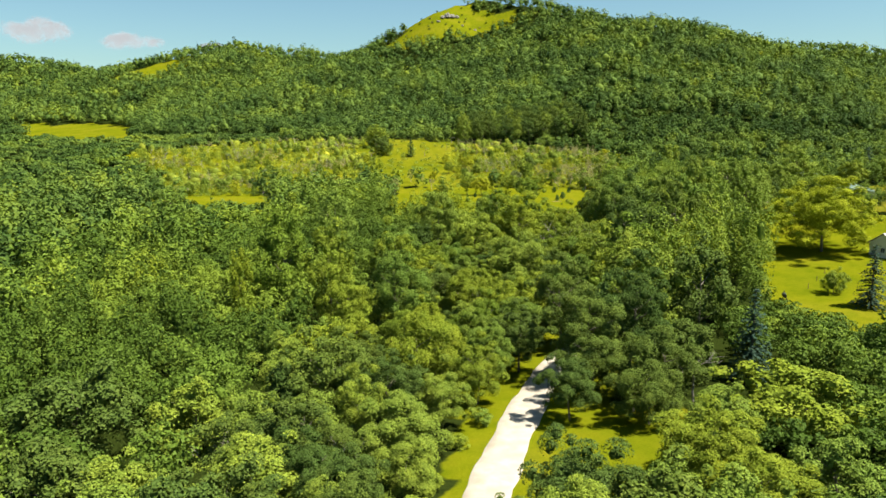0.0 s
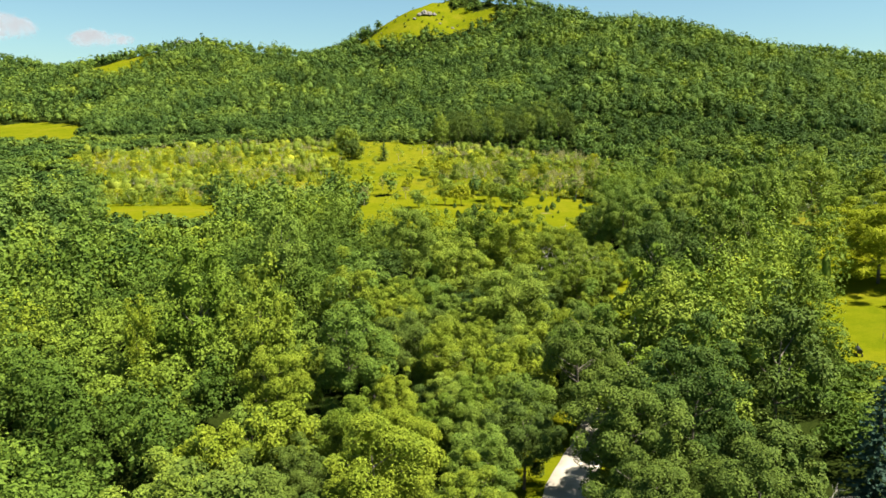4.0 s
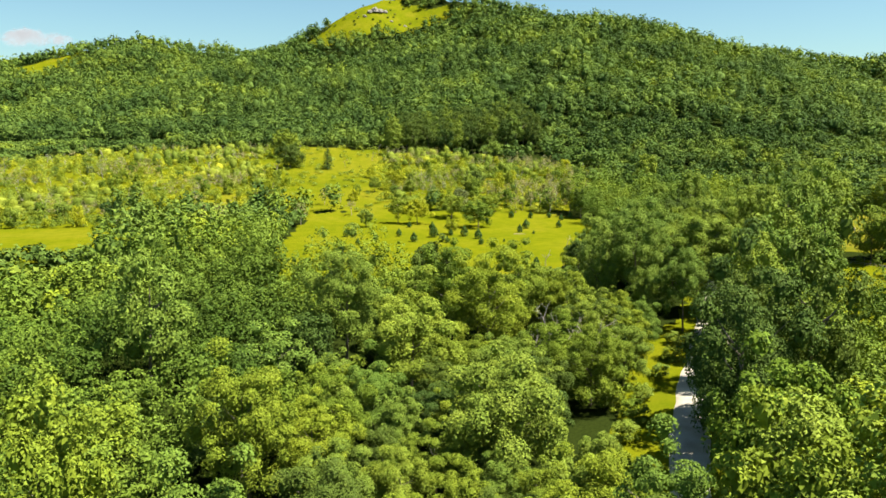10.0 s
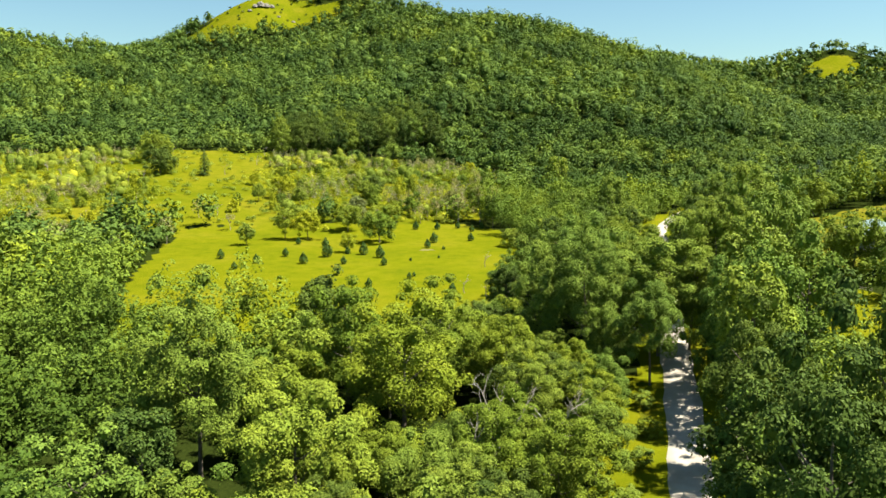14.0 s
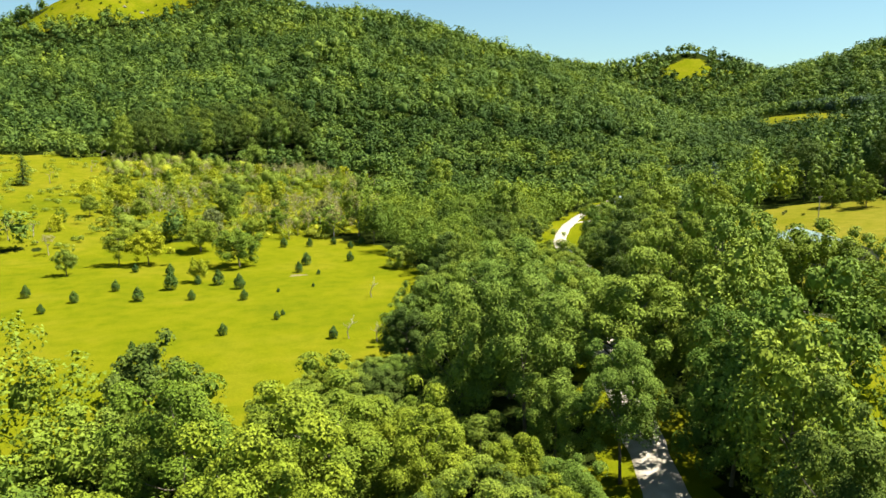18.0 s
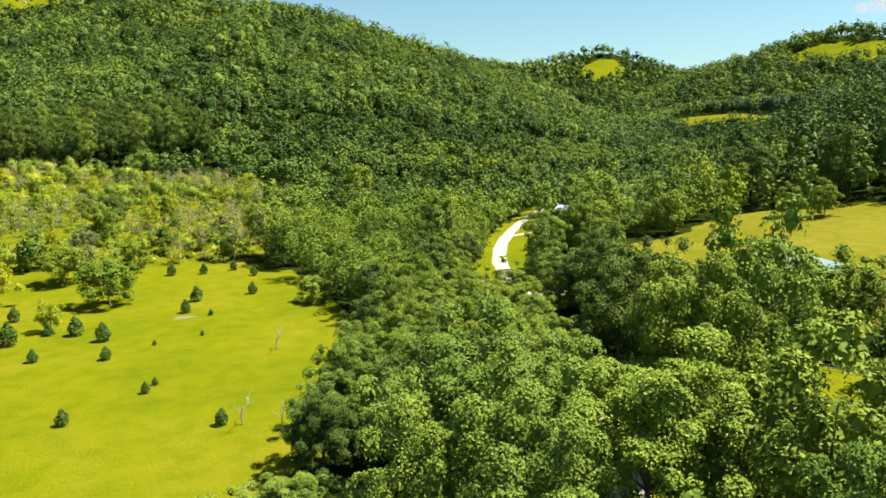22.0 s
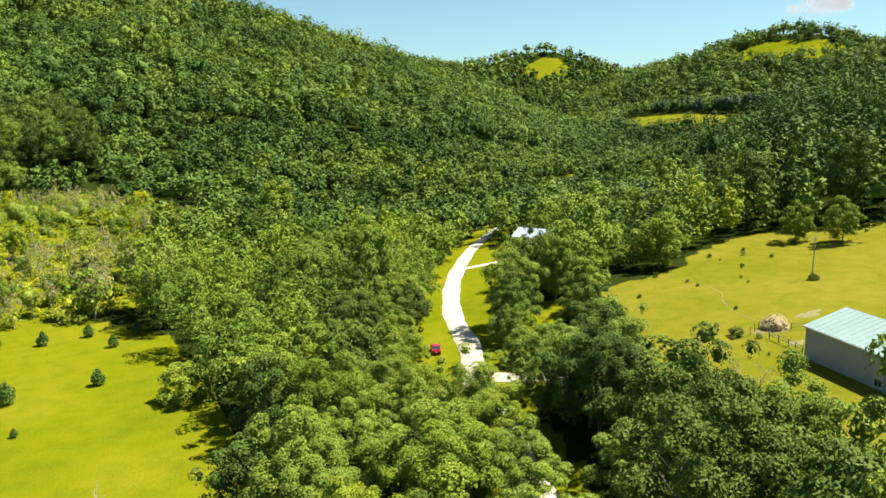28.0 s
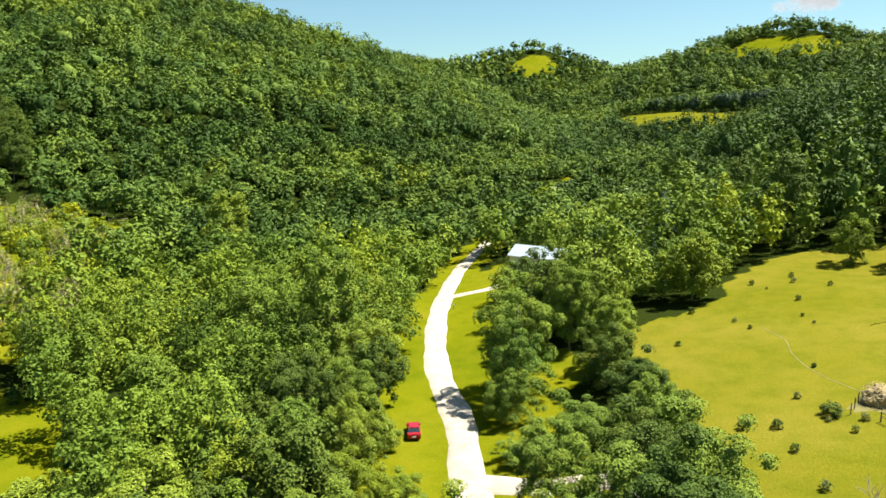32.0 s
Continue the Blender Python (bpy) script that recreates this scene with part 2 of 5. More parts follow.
BALDS = [((40, 1290), (110, 75)), ((-458, 1330), (56, 95)), ((420, 975), (16, 50)), ((990, 1218), (52, 42)), ((1084, 832), (58, 74)), ((1140, 1010), (26, 40))]
MEADOWS = [FIELD, UPPER, WESTFIELD, FARFIELD, PADDOCK, LAWN, VERGE, VALLEYFIELD, PASTURE, VERGEWEST, GLADE, YARD]


def open_ground(x, y):
    """1 where grass lies open, 0 under the trees."""
    x, y = np.asarray(x, float), np.asarray(y, float)
    hit = np.zeros(x.shape, bool)
    for poly in MEADOWS:
        w = 1.0 if poly is UPPER or poly is FARFIELD else 0.0   # ragged edges where scrub grows in
        hit |= inside(x + w * (4 * np.sin(y * 0.11) + 2.5 * np.sin(y * 0.31 + x * 0.1)), y + w * (4 * np.sin(x * 0.09) + 3 * np.sin(x * 0.27 + y * 0.07)), poly)
    for (bx, by), (rx, ry) in BALDS:
        a = np.arctan2(y - by, x - bx)
        w = 1 + 0.3 * np.sin(3 * a + bx) + 0.25 * np.sin(7 * a + by) + 0.3 * np.sin(x * 0.13 + by) * np.sin(y * 0.11 + bx)
        hit |= ((x - bx) / rx) ** 2 + ((y - by) / ry) ** 2 < w
    return hit


def mesh_of(name, verts, faces, mat=None, smooth=False):
    me = bpy.data.meshes.new(name)
    verts, faces = np.asarray(verts, np.float32), np.asarray(faces, np.int32)
    k = faces.shape[1]
    me.vertices.add(len(verts))
    me.vertices.foreach_set("co", verts.ravel())
    me.loops.add(faces.size)
    me.loops.foreach_set("vertex_index", faces.ravel())
    me.polygons.add(len(faces))
    me.polygons.foreach_set("loop_start", np.arange(len(faces), dtype=np.int32) * k)
    if smooth:
        me.polygons.foreach_set("use_smooth", np.ones(len(faces), bool))
    me.update(calc_edges=True)
    if mat:
        me.materials.append(mat)
    return me


# ---- ground ----
gm, gn, gl, gb = material("meadow_and_shaded_floor", 1.0)
gb.inputs["Specular IOR Level"].default_value = 0.0
att = gn.new("ShaderNodeAttribute")
att.attribute_name = "grass"
big, mid_, fine = noise_node(gn, gl, 0.03, 4), noise_node(gn, gl, 0.25, 5), noise_node(gn, gl, 3.0, 6, 0.7)
g1 = ramp(gn, gl, big.outputs["Fac"], [(0.3, (0.088, 0.105, 0.004)), (0.5, (0.117, 0.125, 0.004)), (0.7, (0.142, 0.136, 0.008))]).outputs[0]
g2 = ramp(gn, gl, mid_.outputs["Fac"], [(0.3, (0.75, 0.85, 0.7)), (0.55, (1, 1, 1)), (0.75, (1.12, 1.02, 1.2))]).outputs[0]
g3 = ramp(gn, gl, fine.outputs["Fac"], [(0.3, (0.75, 0.8, 0.7)), (0.7, (1.15, 1.12, 1.1))]).outputs[0]
dry = gn.new("ShaderNodeAttribute")
dry.attribute_name = "dry"
g0 = ramp(gn, gl, big.outputs["Fac"], [(0.35, (0.116, 0.111, 0.009)), (0.65, (0.15, 0.131, 0.018))]).outputs[0]
grass = mix(gn, gl, 0.8, mix(gn, gl, 0.9, mix(gn, gl, dry.outputs["Fac"], g1, g0), g2, "MULTIPLY"), g3, "MULTIPLY")
# forest floor almost black: the shade between trees is put into its colour
shaded_floor = ramp(gn, gl, fine.outputs["Fac"], [(0.3, (0.009, 0.015, 0.003)), (0.7, (0.026, 0.036, 0.006))]).outputs[0]
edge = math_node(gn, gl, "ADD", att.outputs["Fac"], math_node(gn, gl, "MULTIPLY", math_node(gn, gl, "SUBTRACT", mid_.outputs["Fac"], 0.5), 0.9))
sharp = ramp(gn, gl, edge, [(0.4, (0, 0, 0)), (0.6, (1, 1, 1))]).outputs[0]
gl.new(mix(gn, gl, sharp, shaded_floor, grass), gb.inputs["Base Color"])
bump = gn.new("ShaderNodeBump")
bump.inputs["Strength"].default_value, bump.inputs["Distance"].default_value = 0.5, 0.25
gl.new(fine.outputs["Fac"], bump.inputs["Height"])
gl.new(bump.outputs[0], gb.inputs["Normal"])

rings = np.r_[np.arange(0, 300, 4.0), 300 * (4800 / 300) ** np.linspace(0, 1, 150)]
NA = 360
ang = np.linspace(0, 2 * np.pi, NA, endpoint=False)
rr, aa = np.meshgrid(rings[1:], ang, indexing="ij")
gx, gy = np.r_[80, (80 + rr * np.sin(aa)).ravel()], np.r_[260, (260 + rr * np.cos(aa)).ravel()]
gz = ground_z(gx, gy)
NR = len(rings) - 1
i, j = np.meshgrid(np.arange(NR - 1), np.arange(NA), indexing="ij")
q = np.stack([1 + i * NA + j, 1 + i * NA + (j + 1) % NA, 1 + (i + 1) * NA + (j + 1) % NA, 1 + (i + 1) * NA + j], -1).reshape(-1, 4)
cap = np.stack([np.zeros(NA // 2, int), 1 + np.arange(0, NA, 2), 1 + np.arange(1, NA, 2), 1 + np.arange(2, NA + 2, 2) % NA], -1)
gmesh = mesh_of("ground", np.stack([gx, gy, gz], -1), np.concatenate([cap[:, ::-1], q]), gm, True)
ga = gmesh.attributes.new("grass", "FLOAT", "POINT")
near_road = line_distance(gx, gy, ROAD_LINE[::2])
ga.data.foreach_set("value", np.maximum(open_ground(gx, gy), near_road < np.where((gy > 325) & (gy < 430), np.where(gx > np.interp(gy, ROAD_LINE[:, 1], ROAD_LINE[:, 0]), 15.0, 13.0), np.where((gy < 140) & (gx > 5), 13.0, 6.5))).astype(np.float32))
gd = gmesh.attributes.new("dry", "FLOAT", "POINT")
gd.data.foreach_set("value", (0.8 * inside(gx, gy, PADDOCK) + 0.12 * inside(gx, gy, UPPER) + 0.5 * inside(gx, gy, VALLEYFIELD)).astype(np.float32))
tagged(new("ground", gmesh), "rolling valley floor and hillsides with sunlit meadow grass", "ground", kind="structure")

# ---- gravel road ----
rm, rn, rl, rb = material("gravel", 0.95)
ra, rf = noise_node(rn, rl, 0.35, 4), noise_node(rn, rl, 9.0, 6, 0.75)
rc = ramp(rn, rl, ra.outputs["Fac"], [(0.3, (0.31, 0.27, 0.205)), (0.7, (0.43, 0.39, 0.32))]).outputs[0]
rl.new(mix(rn, rl, 0.7, rc, ramp(rn, rl, rf.outputs["Fac"], [(0.3, (0.75, 0.73, 0.7)), (0.7, (1.1, 1.1, 1.1))]).outputs[0], "MULTIPLY"), rb.inputs["Base Color"])


def strip(name, line, width, lift, mat):
    """A crowned strip of road on the ground, its edges turned down into it."""
    line = np.asarray(line)
    tan = np.gradient(line, axis=0)
    tan /= np.linalg.norm(tan, axis=1)[:, None]
    side = np.stack([tan[:, 1], -tan[:, 0]], -1)
    width = width * (1 - 0.14 * ss(110, 160, line[:, 1]) - 0.12 * ss(250, 340, line[:, 1]) - 0.12 * ss(430, 470, line[:, 1]))
    offs, drop = (-0.62, -0.5, -0.25, 0, 0.25, 0.5, 0.62), (-0.5, 0.0, 0.05, 0.08, 0.05, 0.0, -0.5)
    if np.max(width) < 1:
        drop = (-0.2, -0.01, 0.0, 0.005, 0.0, -0.01, -0.2)
    wob = 1 + 0.07 * np.sin(np.arange(len(line)) * 0.9) + 0.05 * np.sin(np.arange(len(line)) * 2.3)
    rows_ = []
    for o, d in zip(offs, drop):
        p = line + side * (o * width * wob)[:, None]
        rows_.append(np.c_[p, ground_z(p[:, 0], p[:, 1]) + lift + d])
    v = np.stack(rows_, 1)
    n_, k = v.shape[:2]
    a, b = np.meshgrid(np.arange(n_ - 1), np.arange(k - 1), indexing="ij")
    f = np.stack([a * k + b, a * k + b + 1, (a + 1) * k + b + 1, (a + 1) * k + b], -1).reshape(-1, 4)
    return new(name, mesh_of(name, v.reshape(-1, 3), f, mat, True))


tagged(strip("road", ROAD_LINE, 5.5, 0.12, rm), "pale sunlit gravel road winding up the valley", "road", kind="structure")


# ---- trees ----
def leaves_at(rng, p, nrm, size, corners=4):
    """Folded diamond leaves, one at each place, facing about along nrm."""
    k = len(p)
    r = rng.normal(size=(k, 3))
    u = np.cross(nrm, r)
    u /= np.linalg.norm(u, axis=1)[:, None] + 1e-9
    v = np.cross(nrm, u)
    s = (size * rng.uniform(0.6, 1.3, k))[:, None]
    bend = nrm * s * 0.2
    if corners == 3:
        vv = np.stack([p - u * s, p + u * s * 0.7 + v * s * 0.75, p + u * s * 0.55 - v * s * 0.75], 1).reshape(-1, 3)
        return vv, np.arange(3 * k).reshape(-1, 3)
    vv = np.stack([p - u * s, p - v * s * 0.6 + bend, p + u * s, p + v * s * 0.6 + bend], 1).reshape(-1, 3)
    return vv, np.arange(4 * k).reshape(-1, 4)


def crown_points(rng, lobes, k, fill=0.2, stray=0.5):
    """Places and facings of leaves over a heap of lobes (x, y, z, r)."""
    lobes = np.asarray(lobes)
    pick = rng.choice(len(lobes), 3 * k, p=lobes[:, 3] ** 2 / (lobes[:, 3] ** 2).sum())
    d = rng.normal(size=(3 * k, 3))
    d[:, 2] += 0.35
    d /= np.linalg.norm(d, axis=1)[:, None]
    deep = np.where(rng.random(3 * k) < fill, rng.uniform(0.45, 0.85, 3 * k), rng.uniform(0.8, 1.2, 3 * k))
    p = lobes[pick, :3] + d * (lobes[pick, 3] * deep)[:, None]
    inn = np.zeros(3 * k, int)
    for c in lobes:
        inn += np.linalg.norm((p - c[:3]) / c[3], axis=1) < 0.8
    ok = np.where((inn == 0) | (rng.random(3 * k) < 0.12 + fill * 0.4))[0][:k]
    nrm = d + rng.normal(size=d.shape) * stray + (0, 0, 0.55)
    nrm /= np.linalg.norm(nrm, axis=1)[:, None]
    return p[ok], nrm[ok]


def tube(pts, radii, sides=6):
    pts = np.asarray(pts, float)
    v, f = [], []
    t = np.gradient(pts, axis=0)
    for k, (p, r) in enumerate(zip(pts, radii)):
        d = Vector(t[k]).normalized()
        a = d.orthogonal().normalized()
        b = d.cross(a)
        for s in range(sides):
            w = 2 * math.pi * s / sides
            v.append(Vector(p) + (a * math.cos(w) + b * math.sin(w)) * r)
    for k in range(len(pts) - 1):
        for s in range(sides):
            f.append((k * sides + s, k * sides + (s + 1) % sides, (k + 1) * sides + (s + 1) % sides, (k + 1) * sides + s))
    return [tuple(p) for p in v], f


def joined(pieces):
    v, f, n0 = [], [], 0
    for a, b in pieces:
        v.append(np.asarray(a, float)), f.append(np.asarray(b, int) + n0)
        n0 += len(a)
    return np.concatenate(v), np.concatenate(f)


def trunk_mesh(rng, lean=0.05):
    """A trunk of height 1 with limbs reaching into the crown."""
    top = np.array([rng.normal() * lean, rng.normal() * lean, 0.85])
    ps = [np.array([0, 0, -0.06]), np.array([0, 0, 0.02]), top * 0.4, top]
    out = [tube(ps, (0.026, 0.019, 0.014, 0.004), 8)]
    for k in range(7):
        h = rng.uniform(0.3, 0.75)
        th = k * 2.4 + rng.uniform(0, 1)
        a = top * h / 0.85
        L = rng.uniform(0.18, 0.32)
        e = a + np.array([math.cos(th) * L, math.sin(th) * L, L * rng.uniform(0.5, 1.0)])
        out.append(tube([a, (a + e) / 2 + (0, 0, -0.02), e], (0.008, 0.005, 0.002), 5))
    v, f = joined(out)
    graft = [(8, 9, 32 + 15 * k, 33 + 15 * k) for k in range(7)]   # limbs grown into the stem
    return mesh_of("trunk", v, np.r_[f, graft], BARK, True)


def clump_points(seed, clumps, k, tall=1.0, stray=0.5, ragged=0.38):
    """Places, facings and sizes of a crown's leaves: flattened clumps on boughs of a ragged dome, shade leaves inside."""
    rng = np.random.default_rng(seed)
    i = np.arange(clumps) + 0.5
    z = 1 - 1.84 * i / clumps
    th = i * 2.39996 + rng.uniform(-0.45, 0.45, clumps)
    z = np.clip(z + rng.uniform(-0.15, 0.15, clumps), -0.9, 0.98)
    w = np.sqrt(1 - z * z)
    out = np.stack([w * np.cos(th), w * np.sin(th), z], -1)
    o = Vector((seed * 1.7, seed * 0.9, 0))
    reach = np.array([0.88 + ragged * (noise.noise(Vector(d) * 1.7 + o) + 0.5 * noise.noise(Vector(d) * 3.6 - o)) for d in out])
    flat = np.array((1.04, 1.04, 0.92))
    rc = 0.7 * math.sqrt(11 / clumps / math.pi) * rng.uniform(0.6, 1.35, clumps)
    c = out * ((reach - 0.5 * rc) * rng.uniform(0.62, 1.08, clumps))[:, None] * (1, 1, tall)
    n_in = clumps // 3
    inner = out[rng.choice(clumps, n_in)] * rng.uniform(0.2, 0.42, n_in)[:, None] * (1, 1, tall)
    c, rc, out = np.r_[c, inner], np.r_[rc, np.full(n_in, 0.2)], np.r_[out, inner / np.linalg.norm(inner, axis=1)[:, None]]
    share = rc**2 * np.r_[np.ones(clumps), np.full(n_in, 0.5)]
    m = int(k * 1.6)
    pick = rng.choice(len(c), m, p=share / share.sum())
    d = rng.normal(size=(m, 3)) + out[pick] * 0.6 + (0, 0, 0.8)
    d /= np.linalg.norm(d, axis=1)[:, None]
    p = c[pick] + d * (rc[pick] * rng.uniform(0.86, 1.1, m))[:, None] * flat
    hid = np.zeros(m, bool)
    for j in range(len(c)):
        hid |= np.linalg.norm((p - c[j]) / (rc[j] * flat), axis=1) < 0.62
    ok = np.where(~hid)[0][: k - k // 6]
    nrm = d[ok] + rng.normal(size=(len(ok), 3)) * stray + (0, 0, 0.55)
    nrm /= np.linalg.norm(nrm, axis=1)[:, None]
    m = k - len(ok)
    pick = rng.choice(len(c), m, p=share / share.sum())
    d = rng.normal(size=(m, 3))
    d /= np.linalg.norm(d, axis=1)[:, None]
    p = np.r_[p[ok], c[pick] + d * (rc[pick] * rng.uniform(0.3, 0.6, m))[:, None] * flat]
    p[:, 2] *= tall / np.quantile(p[:, 2], 0.998)
    p[:, :2] /= np.quantile(np.hypot(p[:, 0], p[:, 1]), 0.98)
    return p, np.r_[nrm, d], np.r_[np.ones(len(ok)), np.full(m, 2.3)]


def clump_crown(seed, clumps, k, size, tall=1.0, stray=0.62, ragged=0.38):
    p, nrm, grow = clump_points(seed, clumps, k, tall, stray, ragged)
    return mesh_of("crown", *leaves_at(np.random.default_rng(seed), p, nrm, size * grow, 3))


TRUNKS = [trunk_mesh(np.random.default_rng(40 + s)) for s in range(4)]
CROWNS = [clump_crown(s, 46 + 6 * (s % 4), 26000, 0.018, 1.0 if s < 4 else 1.35) for s in range(8)]
CROWNS_BIG = [clump_crown(30 + s, 120 + 14 * s, 60000, 0.0122) for s in range(2)]
CROWNS_MID = [clump_crown(20 + s, 34 + 5 * (s % 3), 7000, 0.032, 1.0 if s < 3 else 1.35) for s in range(6)]
BUSHES = [clump_crown(60 + s, 20, 1500, 0.062, 1.0, 0.6) for s in range(4)]


def part_ob(name, data, parent, mat=None, label=""):
    ob = new(name, data)
    ob.parent = parent
    if mat:
        if not data.materials:
            data.materials.append(mat)
        ob.material_slots[0].link = "OBJECT"
        ob.material_slots[0].material = mat
    return tagged(ob, label)


def tree(x, y, height, radius, tone="green", name="tree", label="", seed=0, bare=0.28, group="woodland trees", category="tree", fine_leaves=True):
    """A broad-leaved tree: trunk with limbs, and a crown of leaves from bare * height up to the top."""
    base = new(name)
    base.location = (x, y, float(ground_z(x, y)) - 0.05)
    base.rotation_euler = (0, 0, (seed * 2.399) % 6.283)
    base.empty_display_size = 0.5
    t = part_ob("trunk", TRUNKS[seed % 4], base)
    wide = min(height, radius * 2.0)
    t.scale = (wide, wide, height * 0.78)
    half = height * (1 - bare) / 2
    tall = half > radius * 1.2
    c = part_ob("crown", CROWNS_BIG[seed % 2] if radius > 9 else CROWNS[seed % 4 + 4 * tall] if fine_leaves else CROWNS_MID[seed % 3 + 3 * tall], base, LEAF[tone])
    c.location, c.scale = (0, 0, height - half), (radius * 1.05, radius * 1.05 * (0.9 + 0.2 * ((seed * 7) % 10) / 10), half / (1.35 if tall else 1.0))
    return tagged(base, label or "leafy broad-leaved tree in full summer foliage", category, group)


def bush(x, y, height, radius, tone="green", name="bush", label="", seed=0, group="meadow bushes"):
    ob = new(name, BUSHES[seed % 4])
    if not ob.data.materials:
        ob.data.materials.append(LEAF["green"])
    ob.material_slots[0].link = "OBJECT"
    ob.material_slots[0].material = LEAF[tone]
    ob.location, ob.scale = (x, y, float(ground_z(x, y)) + height * 0.42), (radius, radius, height * 0.55)
    ob.rotation_euler = (0, 0, seed * 1.7)
    return tagged(ob, label or "rounded green bush standing in the meadow grass", "bush", group)


def scatter(x0, x1, y0, y1, cell, seed):
    rng = np.random.default_rng(seed)
    a, b = np.meshgrid(np.arange(x0, x1, cell), np.arange(y0, y1, cell * 0.87), indexing="ij")
    a = a + (np.arange(a.shape[1])[None] % 2) * cell / 2
    return (a + rng.uniform(-0.36, 0.36, a.shape) * cell).ravel(), (b + rng.uniform(-0.36, 0.36, b.shape) * cell).ravel(), rng


